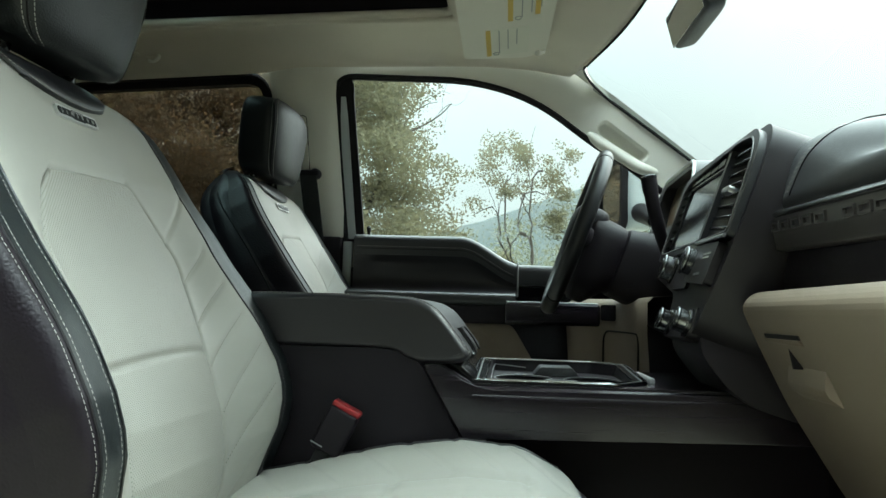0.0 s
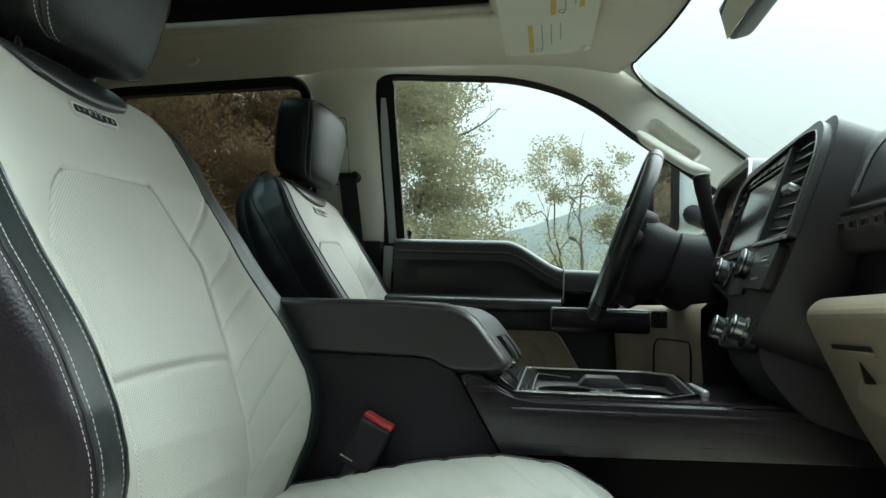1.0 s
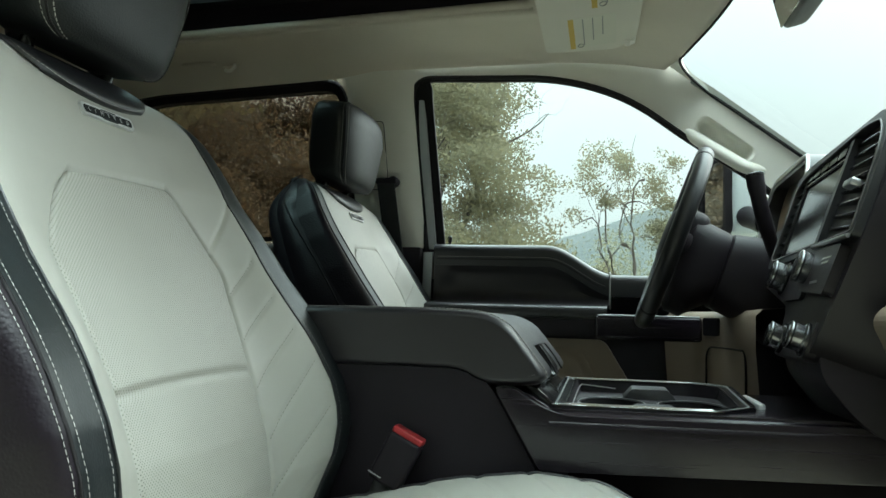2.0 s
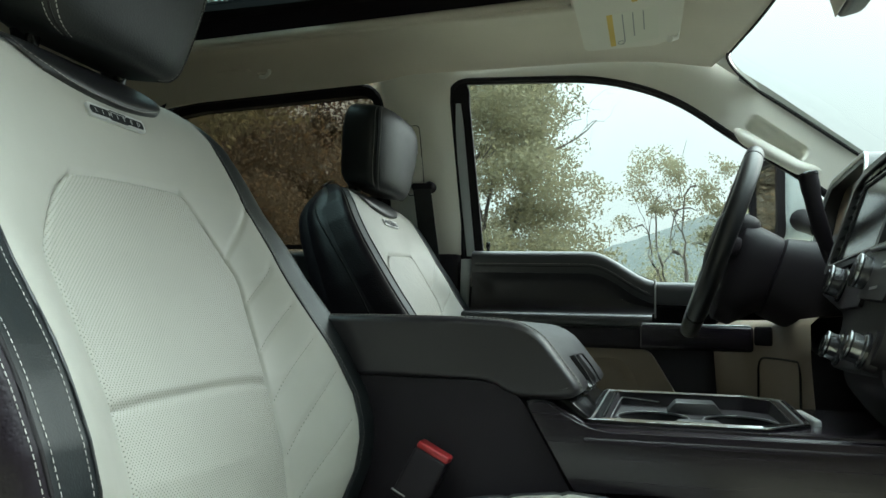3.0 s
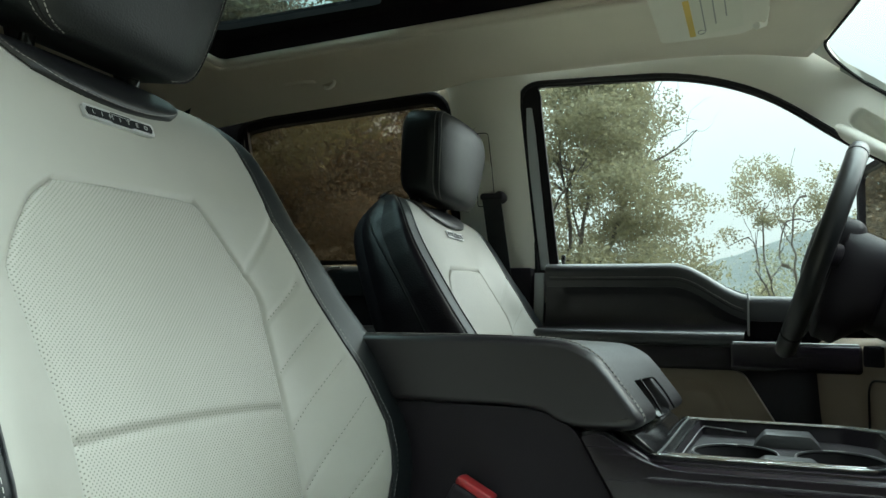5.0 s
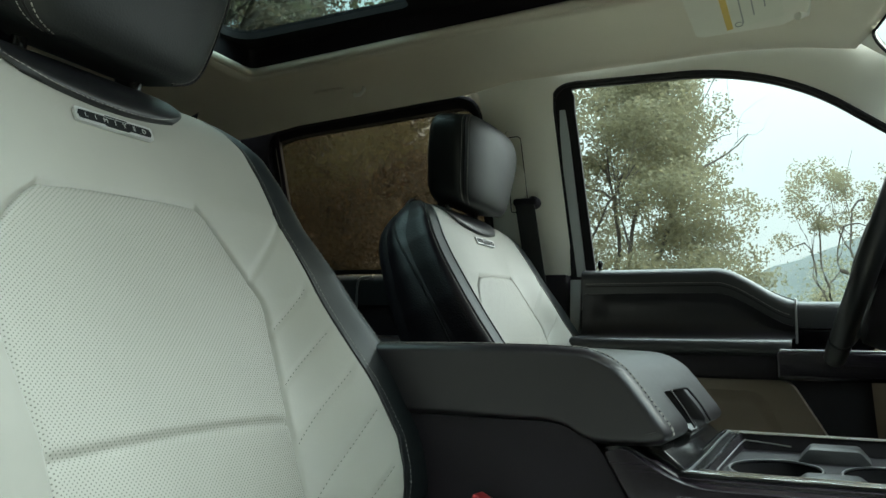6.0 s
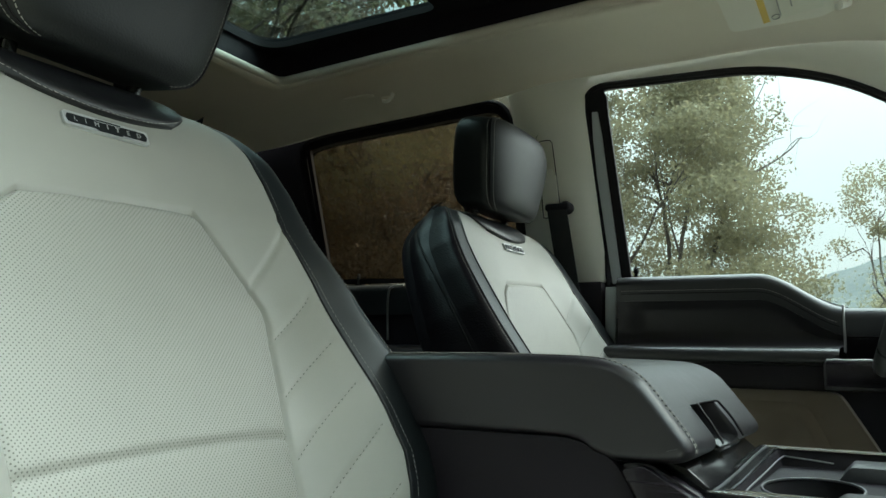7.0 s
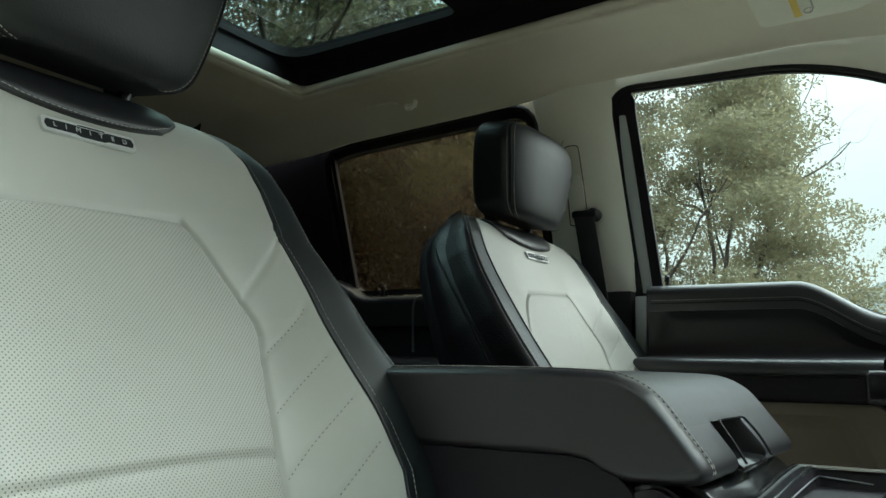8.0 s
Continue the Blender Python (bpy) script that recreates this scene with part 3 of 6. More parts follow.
g_in = [(a[0] + (b[0] - a[0]) * smooth_step((0.16 - h[0]) / 0.10), a[1]) for a, b, h in zip(slim, wide, FRONT_HOLE)]
part("gasket", sheet(inset(FRONT_HOLE, 0.001), [g_in], lambda x, z, d: on_left(x, z, 0.010 + d), 0.009), rubber, win, "black rubber gasket", wm)
part("gasket_lip", tube("gasket_lip", [on_left(x, z, 0.002) for x, z in inset(FRONT_HOLE, 0.004)], 0.0055, rubber, 8, True), None, win, "", wm)
p = part("pane", sheet(inset(FRONT_HOLE, 0.006), [], lambda x, z, d: on_left(x, z, 0.020 + d), 0.004), sky_dimming_glass, win, "", wm)
p.visible_shadow = False
part("frame_edge", sheet([(0.066, 0.786), (0.094, 0.786), (0.087, 0.90), (0.0745, 1.10), (0.0690, 1.15), (0.058, 1.15), (0.0560, 1.10), (0.062, 0.90)], [], lambda x, z, d: on_left(x, z, 0.003 + d), 0.012), grey_paint, win, "grey painted edge of the door frame", wm)

for s, nm in ((1, "window_3"), (-1, "window_4")):
    put = on_left if s > 0 else on_right
    wr = thing(nm, "dark privacy glass of the rear side window", "window", (-0.4, 0.74 * s, 0.8), kind="structure")
    wrm = Matrix.Translation((0.4, -0.74 * s, -0.8))
    part("gasket", sheet(inset(REAR_HOLE, 0.002), [inset(REAR_HOLE, 0.024)], lambda x, z, d: put(x, z, 0.010 + d), 0.03), rubber, wr, "black rubber gasket", wrm)
    part("gasket_lip", tube("gasket_lip", [put(x, z, 0.002) for x, z in inset(REAR_HOLE, 0.003)], 0.0065, rubber, 8, True), None, wr, "", wrm)
    p = part("pane", sheet(inset(REAR_HOLE, 0.02), [], lambda x, z, d: put(x, z, 0.028 + d), 0.004), privacy_glass, wr, "brown-tinted glass", wrm)
    part("divider", sheet([(-0.675, 0.80), (-0.663, 0.80), (-0.693, 1.17), (-0.705, 1.17)], [], lambda x, z, d: put(x, z, 0.006 + d), 0.01), black_trim, wr, "thin grey window channel", wrm)


# ---- seats ----
TILT = 25.6
V = [-0.50, -0.45, -0.40, -0.33, -0.27, -0.20, -0.14, -0.076, -0.07, -0.02, 0.02, 0.045, 0.065, 0.085]
WHITE = [0.215, 0.228, 0.236, 0.241, 0.242, 0.243, 0.238, 0.2255, 0.2245, 0.213, 0.196, 0.174, 0.150, 0.125]
WHITE_IN = [0.186, 0.196, 0.205, 0.212, 0.207, 0.196, 0.189, 0.178, 0.181, 0.185, 0.181, 0.166, 0.148, 0.128]
BAND = [0.047, 0.050, 0.054, 0.060, 0.062, 0.062, 0.062, 0.0595, 0.059, 0.053, 0.048, 0.046, 0.042, 0.036]
BAND_IN = [0.092, 0.097, 0.100, 0.104, 0.098, 0.088, 0.076, 0.061, 0.058, 0.050, 0.044, 0.043, 0.043, 0.040]
PV = [-0.50, -0.41, -0.285, -0.20, -0.176, -0.163, -0.145, -0.096, -0.084, -0.077, -0.070, -0.055, 0.03, 0.085]
PANEL = [0.124, 0.129, 0.132, 0.146, 0.151, 0.150, 0.141, 0.113, 0.104, 0.096, 0.088, 0.086, 0.105, 0.095]
RISE_V, RISE = [-0.50, -0.445, -0.41, -0.38, -0.33, -0.26, -0.19, -0.14, -0.07, 0.0, 0.085], [0.015, 0.027, 0.044, 0.056, 0.060, 0.053, 0.041, 0.033, 0.020, 0.007, 0.0]
BASE_V, BASE = [-0.50, -0.445, -0.41, -0.36, -0.285, -0.14, -0.06, 0.0, 0.085], [-0.085, -0.044, -0.024, -0.011, -0.005, -0.004, -0.003, 0.0, 0.0]


def seat_w(v, sign=-1):
    """Where the white ends; the side next to the console is cut narrower below the shoulder."""
    return float(np.interp(v, V, WHITE if sign < 0 else WHITE_IN))


def seat_c(v):
    return -0.011 * smooth01((-0.03 - v) / 0.07)


def seat_p(v):
    return float(np.interp(v, PV, PANEL))


def smooth01(t):
    t = min(1.0, max(0.0, t))
    return t * t * (3 - 2 * t)


def bell(d, w):
    return math.exp(-(d / w) ** 2)


def back_height(u, v, plain=False):
    a, p, w, m = abs(u), seat_p(v), seat_w(v, u), abs(u - seat_c(v))
    h = float(np.interp(v, BASE_V, BASE)) + float(np.interp(v, RISE_V, RISE)) * smooth01((a - 0.88 * p) / (w + 0.02 - 0.88 * p)) ** 1.1
    if v < -0.072 and not plain:
        h -= 0.0036 * bell(m - p, 0.0030)
        if m < p:
            h += 0.005 * (1 - (m / p) ** 4) - 0.0034 * bell(v + 0.289 - 0.035 * u + 0.004 * (m / p) ** 2, 0.0040)
        else:
            k = (v + 0.141 - 0.9 * (m - p))
            if k < -0.030 and u > 0:
                h -= smooth01((w - a) / 0.015) * 0.0015 * bell(k - 0.058 * round(k / 0.058), 0.0035)
    if u > 0.115 and v < -0.03 and not plain:  # seam from the insert's corner up to the shoulder
        h -= 0.0022 * smooth01((u - 0.118) / 0.016) * smooth01((w + 0.004 - u) / 0.010) * bell(v + 0.139 - 1.05 * (u - 0.132), 0.0034)
    if m < p + 0.004:
        h -= 0.0030 * bell(v + 0.072, 0.0033)
    h += 0.0018 * math.sin(3.1 + u * 21) * math.cos(v * 17 + 1)
    q = min(1.0, max(0.0, v / 0.085))
    return h - 0.05 * (1 - math.sqrt(max(0.0, 1 - q * q)))


def back_point(v, zone, s, sign=1):
    """A point of the backrest in its own frame: x out of the seat, y across, z up the back."""
    w = seat_w(v, sign)
    b = float(np.interp(v, V, BAND if sign < 0 else BAND_IN))
    q = min(1.0, max(0.0, v / 0.085))
    rear = -0.105 + 0.052 * (1 - math.sqrt(max(0.0, 1 - q * q)))
    hw = back_height(sign * w, v, True)
    drop = 0.042 * (1 - 0.75 * q)
    if zone == 0:
        u = seat_c(v) + s * seat_p(v)
        return (back_height(u, v) + 0.0, u, neck(u, v))
    if zone == 1:
        u0 = seat_p(v) + sign * seat_c(v)
        u = sign * (u0 + (w - u0) * s)
        return (back_height(u, v), u, neck(u, v))
    if zone == 2:
        fall = 1 - math.sqrt(max(0.0, 1 - (min(1.0, 0.15 + 0.85 * s) ** 5)))
        return (hw - 0.0010 * math.sin(min(1, s * 5) * math.pi / 2) + 0.003 * math.sin(s * math.pi) * (1 - q) - drop * fall, sign * (w + b * math.sin(s * math.pi / 2) ** 0.9), v)
    if zone == 3:
        n0 = hw - 0.0010 - drop
        return (n0 + (rear + 0.03 - n0) * s, sign * (w + b + 0.006 * math.sin(s * math.pi)), v)
    a = min(1.0, s * 2.5) * math.pi / 2
    if s <= 0.4:
        return (rear + 0.03 - 0.03 * math.sin(a), sign * (w + b - 0.03 * (1 - math.cos(a))), v)
    return (rear, sign * (w + b - 0.03) * (1 - (s - 0.4) / 0.6), v)


def neck(u, v):
    return v + 0.010 * bell(v - 0.030, 0.03) * (min(1.0, abs(u) / 0.112) ** 2 - 0.5) + 0.08 * max(-0.11, min(0.11, u)) * bell(v + 0.072, 0.04)


def rows_of(zone, v0, v1, step, s0, s1, cols, sign=1):
    n = max(2, int(round((v1 - v0) / step)) + 1)
    return [[back_point(v, zone, s, sign) for s in np.linspace(s0, s1, cols)] for v in np.linspace(v0, v1, n)]


def band_line(zone, s, sign, v0, v1, lift=0.0006, n=90):
    pts = [Vector(back_point(v, zone, s, sign)) for v in np.linspace(v0, v1, n)]
    nor = []
    for v in np.linspace(v0, v1, n):
        a, b, c = Vector(back_point(v, zone, max(0, s - 0.03), sign)), Vector(back_point(v, zone, min(1, s + 0.03), sign)), Vector(back_point(v + 0.004, zone, s, sign))
        q = (b - a).cross(c - (a + b) / 2) * sign
        nor.append(q.normalized())
    return [p + q * lift for p, q in zip(pts, nor)], nor


def word_mesh(name, text, size, depth, mat):
    cu = bpy.data.curves.new(name, "FONT")
    cu.body, cu.size, cu.extrude, cu.align_x, cu.align_y, cu.space_character = text, size, depth, "CENTER", "CENTER", 3.3
    ob = bpy.data.objects.new(name, cu)
    scene.collection.objects.link(ob)
    bpy.context.view_layer.update()
    me = bpy.data.meshes.new_from_object(ob.evaluated_get(bpy.context.evaluated_depsgraph_get()))
    bpy.data.objects.remove(ob)
    me.materials.clear()
    me.materials.append(mat)
    return me


def make_seat(name, label, at):
    seat = thing(name, label, "car seat", at, group="front seats")
    bm_ = pose(0, 0, 0.817, 0, -TILT, 0)
    back = part("backrest", grid_mesh("backrest", rows_of(1, -0.5, 0.085, 0.0028, 0, 1, 60, 1), white_leather, sharp=80), None, seat, "white leather backrest with black edges", bm_)
    part("wing", grid_mesh("wing", rows_of(1, -0.5, 0.085, 0.0028, 0, 1, 60, -1), white_leather, sharp=80), None, back, "white quilted leather")
    part("insert", grid_mesh("insert", rows_of(0, -0.5, -0.072, 0.0025, -1, 1, 130), perforated, sharp=80), None, back, "perforated white leather panel")
    part("yoke", grid_mesh("yoke", rows_of(0, -0.072, 0.042, 0.003, -1, 1, 60), white_leather, sharp=80), None, back, "smooth white leather")
    part("neck_pad", grid_mesh("neck_pad", rows_of(0, 0.042, 0.085, 0.003, -1, 1, 40), black_leather, sharp=80), None, back, "black leather below the headrest")
    for sg in (1, -1):
        cut = 0.505 if sg < 0 else 0.73
        part("side_bolster", grid_mesh("side_bolster", rows_of(2, -0.5, 0.085, 0.005, 0, cut, 12, sg), sky_sheen_leather, sharp=80), None, back, "black leather edge")
        part("outer_bolster", grid_mesh("outer_bolster", rows_of(2, -0.5, 0.085, 0.005, cut, 1, 12, sg), flank_leather, sharp=80), None, back, "dark plum-black leather outer edge")
        part("side_panel", grid_mesh("side_panel", rows_of(3, -0.5, 0.085, 0.008, 0, 1, 10, sg), flank_leather, sharp=80), None, back, "black leather flank")
        part("back_shell", grid_mesh("back_shell", rows_of(4, -0.5, 0.085, 0.012, 0, 1, 16, sg), black_trim, sharp=80), None, back, "black rear shell")
        for zone, s, v0, v1 in ((2, 0.07, -0.49, 0.06), (2, 0.41 if sg < 0 else 0.66, -0.49, 0.07), (2, 0.60 if sg < 0 else 0.80, -0.49, 0.07)):
            pts, nor = band_line(zone, s, sg, v0, v1)
            stitches("stitching", pts, nor, back)
        pts, nor = band_line(2, 0.505 if sg < 0 else 0.73, sg, -0.49, 0.075, 0.0)
        part("seam", tube("seam", pts, 0.0016, rubber, 6), None, back)
        pts, nor = band_line(2, 0.012, sg, -0.49, 0.06, 0.0006)
        part("piping", tube("piping", pts, 0.0013, black_leather, 6), None, back)
        pts, nor = band_line(3, 0.62, sg, -0.45, 0.03, 0.0)
        pts = [p + Vector((0.035 * math.sin(3.1 * k / len(pts)), 0, 0)) for k, p in enumerate(pts)]
        part("seam", tube("seam", pts, 0.0018, rubber, 6), None, back)
        for j in range(1, 6 if sg > 0 else 1):
            pts, nor = [], []
            for a in np.linspace(0, 1, 24):
                d = 0.006 + a * 0.11
                v = -0.141 - 0.058 * j + 0.9 * d
                uu = seat_p(v) + sg * seat_c(v) + d
                if uu > seat_w(v, sg) - 0.004:
                    break
                pts.append(Vector((back_height(sg * uu, v) + 0.0004, sg * uu, v)))
                nor.append(Vector((1, 0, 0)))
            if len(pts) > 3:
                stitches("stitching", pts, nor, back, None, 0.0020, 0.0032, 0.0005, grey_thread)
    # padded flap below the headrest, rounded at its lower corners
    def flap(s, q, lift=0.0):
        half = 0.1125 - 0.026 * (1 - min(1.0, q / 0.45)) ** 2.2
        u = half * s
        v = 0.0175 + 0.013 * (u / 0.09) ** 2 * (1 - q) + 0.062 * q
        puffy = (1 - abs(s) ** 8) * (1 - (1 - q) ** 7)
        return Vector((back_height(u, v, True) + 0.0025 + 0.008 * puffy ** 0.6 * (1 - 0.3 * q) + lift, u, v))
    frows = [[flap(s, q) for s in np.sin(np.linspace(-1, 1, 61) * math.pi / 2)] for q in 1 - np.cos(np.linspace(0, 1, 22) * math.pi / 2)]
    frows = [[p - Vector((0.007, 0, 0)) for p in frows[0]]] + frows
    frows.append([p - Vector((0.02, 0, -0.004)) for p in frows[-1]])
    pad = part("neck_flap", grid_mesh("neck_flap", frows, black_leather, sharp=80), None, back, "padded black leather flap below the headrest")
    line = [flap(-0.955, q, 0.0006) for q in np.linspace(0.95, 0.2, 14)] + [flap(s, 0.02 + 0.18 * abs(s) ** 8, 0.0006) for s in np.linspace(-0.93, 0.93, 60)] + [flap(0.955, q, 0.0006) for q in np.linspace(0.2, 0.95, 14)]
    stitches("stitching", line, [Vector((1, 0, -0.4))] * len(line), pad)
    # badge
    badge = part("badge", sheet(round_loop([(-0.0445, -0.0072), (0.0445, -0.0072), (0.0445, 0.0072), (-0.0445, 0.0072)], 0.0035), [], lambda p, q, d: (0.0002 + d, p, q + 0.0005 + 0.03 * p), 0.0036), bright_metal, back, "silver-framed name badge")
    inlay = round_loop([(-0.0405, -0.0044), (-0.014, -0.0044), (-0.011, -0.0062), (0.013, -0.0062), (0.016, -0.0044), (0.0405, -0.0044), (0.0425, 0.0), (0.0405, 0.0044), (0.016, 0.0044), (0.013, 0.0034), (-0.011, 0.0034), (-0.014, 0.0044), (-0.0405, 0.0044), (-0.0425, 0.0)], 0.0008, 2)
    part("inlay", sheet(inlay, [], lambda p, q, d: (0.0034 + d, p, q + 0.0005 + 0.03 * p), 0.0007), badge_black, badge, "dark inlay")
    part("inlay", sheet([(-0.012, 0.0045), (0.014, 0.0045), (0.0135, 0.0058), (-0.0115, 0.0058)], [], lambda p, q, d: (0.0034 + d, p, q + 0.0005 + 0.03 * p), 0.0007), badge_black, badge)
    txt = word_mesh("lettering", "LIMITED", 0.0066, 0.0003, bright_metal)
    part("lettering", txt, None, badge, "raised silver letters", Matrix(((0, 0, 1, 0.0044), (1, 0, 0, 0.0), (0.03, 1, 0, 0.0001), (0, 0, 0, 1))))
    # headrest
    hm = pose(-0.029, 0, 0.965, 0, 7, 0)

    def puff(p):
        x, y, z = p
        x += 0.019 * (1 - (y / 0.125) ** 2) * (1 if x > 0 else 0.2) - 0.012 * smooth01((z - 0.02) / 0.09) * (1 if x > 0 else 0)
        return Vector((x, y * (1.0 + 0.15 * smooth01((z + 0.08) / 0.14) - 0.07 * smooth01((0.02 - z) / 0.11)), z))
    hv, hf = pillow(0.043, 0.122, 0.084, 0.37, 30, puff)
    head = part("headrest", mesh_of("headrest", hv, hf, dimmed_headrest_leather, 80), None, seat, "black leather headrest", hm)

    def head_line(b, lift):
        """A line up the side of the headrest at the turn b, with its outward directions."""
        pts, nor = [], []
        for a in np.linspace(-1.22, 1.22, 60):
            c = math.cos(a) ** 0.37
            p = Vector((0.043 * c * math.cos(b) ** 0.37, 0.122 * c * math.sin(b) ** 0.37, 0.084 * math.copysign(abs(math.sin(a)) ** 0.37, a)))
            out = Vector((math.cos(b) ** 1.7 * 0.6, math.sin(b) ** 1.7, 0.9 * math.copysign(abs(math.sin(a)) ** 6, a))).normalized()
            pts.append(puff(p) + out * lift)
            nor.append(out)
        return pts, nor
    for sg in (1, -1):
        flip = Vector((1, sg, 1))
        for b, seamed in ((0.78, False), (0.95, True), (1.10, False)):
            pts, nor = head_line(b, 0.0006)
            pts, nor = [p * flip for p in pts], [q * flip for q in nor]
            if seamed:
                part("seam", tube("seam", pts, 0.0013, rubber, 6), None, head)
            else:
                stitches("stitching", pts, nor, head, None, 0.0034, 0.0016, 0.0005)
        part("post", tube("post", [(-0.010, sg * 0.065, -0.20), (-0.008, sg * 0.065, -0.06)], 0.007, gloss_black, 12), None, head, "black headrest post")
        part("post_collar", lathe("post_collar", [(0.0, 0), (0.016, 0), (0.016, 0.008), (0.010, 0.012), (0.0, 0.012)], black_trim), None, seat, "", pose(-0.052, sg * 0.065, 0.886, 0, -18, 0))
    # cushion
    def cush(x, u):
        a = abs(u)
        z0 = float(np.interp(x, [0.08, 0.20, 0.32, 0.45, 0.53, 0.59, 0.63, 0.655, 0.665], [0.355, 0.372, 0.395, 0.412, 0.408, 0.392, 0.365, 0.325, 0.27]))
        rise = 0.034 * smooth01((a - 0.10) / 0.12) * float(np.interp(x, [0.1, 0.35, 0.55, 0.65], [0.6, 1.0, 0.9, 0.3]))
        h = z0 + rise - 0.006 * bell(a - 0.135, 0.006) * (1 if x < 0.53 else 0)
        if a < 0.135:
            h -= 0.005 * bell(x - 0.53, 0.006) + 0.005 * bell(x - 0.36, 0.006)
        else:
            k = x - 0.30 + 0.8 * (a - 0.135)
            h -= 0.0025 * bell(k - 0.07 * round(k / 0.07), 0.0045)
        return h

    def nose(x, u):
        return x - 0.055 * (abs(u) / 0.27) ** 3 * smooth01((x - 0.3) / 0.3)
    xs_ = np.linspace(0.08, 0.665, 150)
    rows = [[(nose(x, u), u, cush(x, u)) for u in np.linspace(-0.222, 0.222, 110)] for x in xs_[:132]]
    cushion = part("cushion", grid_mesh("cushion", rows, white_leather, sharp=80), None, seat, "white leather seat cushion with black sides")
    rows = [[(nose(x, u), u, cush(x, u) - (0.004 if i else 0)) for u in np.linspace(-0.222, 0.222, 60)] for i, x in enumerate(xs_[131:])]
    rows.append([(rows[-1][k][0] - 0.01, rows[-1][k][1], 0.16) for k in range(60)])
    part("front_roll", grid_mesh("front_roll", rows, black_leather, sharp=80), None, cushion, "black leather front edge")
    for sg in (1, -1):
        rows = []
        for x in np.linspace(0.08, 0.665, 50):
            h = cush(x, 0.222)
            rows.append([(nose(x, 0.222 + 0.05 * math.sin(a)), sg * (0.222 + 0.045 * math.sin(a)), h - 0.002 - 0.05 * (1 - math.cos(a))) for a in np.linspace(0, math.pi / 2, 12)] + [(nose(x, 0.27), sg * 0.262, 0.16)])
        part("side_bolster", grid_mesh("side_bolster", rows, black_leather, sharp=80), None, cushion, "black leather side")
        edge = [Vector((nose(x, 0.222), sg * 0.2225, cush(x, 0.222) + 0.0005)) for x in np.linspace(0.1, 0.60, 60)]
        part("piping", tube("piping", edge, 0.0022, black_leather, 6), None, cushion)
        stitches("stitching", [p + Vector((0, sg * 0.006, 0.0)) for p in edge], [Vector((0, 0, 1))] * 60, cushion)
    part("base", box(0.10, 0.58, -0.24, 0.24, -0.018, 0.20, 0.02), black_trim, seat, "black plastic seat base")
    return seat


bright_metal = surface("polished_silver", (0.60, 0.61, 0.61), (0.66, 0.67, 0.67), 0.34, 30, metal=0.5, rough_vary=0.03)
badge_black = surface("badge_black", (0.010, 0.012, 0.013), (0.014, 0.016, 0.017), 0.55, 20, spec=0.2)
grey_thread = surface("grey_thread", (0.13, 0.13, 0.115), (0.16, 0.16, 0.14), 0.85, 50)
seat_right = make_seat("passenger_seat", "white perforated leather front seat with black bolsters and headrest", (0.004, -0.460, 0.0))
seat_left = copy_thing(seat_right, Matrix.Translation((-0.016, 0.452, 0.014)))
seat_left.name = "driver_seat"
tagged(seat_left, "white leather driver's seat with black bolsters beside the door")


# ---- centre console ----
CON_Y0, CON_Y1 = -0.207, 0.180
console = thing("center_console", "black centre console with wood deck, cup tray and padded armrest", "console", (0.3, 0, 0.0))
cm = Matrix.Translation((-0.3, 0, 0))
part("body", prism(round_loop([(-0.05, 0.0), (0.475, 0.0), (0.475, 0.36), (0.437, 0.44), (0.378, 0.542), (0.34, 0.559), (-0.05, 0.559)], [0.01, 0.01, 0.02, 0.01, 0.015, 0.02, 0.02], 4), CON_Y0 + 0.004, CON_Y1 - 0.004, "y", 0.004, 2), black_trim, console, "grained black plastic body", cm)
part("pedestal", prism([(0.47, 0.0), (0.95, 0.0), (0.95, 0.44), (0.47, 0.44)], CON_Y0 + 0.075, CON_Y1 - 0.075, "y", 0.004, 2), black_trim, console, "black plastic lower console", cm)
tr_cut = round_loop([(0.462, -0.166), (0.650, -0.166), (0.688, -0.115), (0.688, 0.102), (0.650, 0.146), (0.462, 0.146)], 0.01, 4)
part("deck", sheet(round_loop([(0.448, CON_Y0 + 0.012), (0.93, CON_Y0 + 0.012), (0.93, CON_Y1 - 0.012), (0.448, CON_Y1 - 0.012)], 0.006, 2), [tr_cut], lambda p, q, d: (p, q, 0.5145 + 0.004 * (p - 0.45) - d), 0.012), dark_wood, console, "dark open-pore wood deck", cm)
part("deck_ramp", prism(round_loop([(0.382, 0.537), (0.402, 0.543), (0.452, 0.514), (0.452, 0.44), (0.438, 0.440)], [0.003, 0.008, 0.004, 0.002, 0.002], 3), CON_Y0 + 0.012, CON_Y1 - 0.012, "y", 0.003, 2), dark_wood, console, "dark wood ramp", cm)
rail_prof = round_loop([(0.386, 0.534), (0.404, 0.540), (0.456, 0.508), (0.93, 0.512), (0.93, 0.452), (0.441, 0.441)], [0.003, 0.01, 0.03, 0.004, 0.004, 0.006], 4)
for ya, yb in ((CON_Y0 - 0.002, CON_Y0 + 0.026), (CON_Y1 - 0.026, CON_Y1 + 0.002)):
    part("side_rail", prism(rail_prof, ya, yb, "y", 0.0130, 6), dark_wood, console, "dark wood side rail", cm)
cap_rows = []
for x in np.linspace(0.452, 0.93, 24):
    zt = 0.5155 + 0.004 * (x - 0.45)
    cap_rows.append([(x, CON_Y0 - 0.0035 + 0.036 * (1 - math.cos(a)), zt - 0.020 * (1 - math.sin(a))) for a in np.linspace(0, math.pi / 2, 14)])
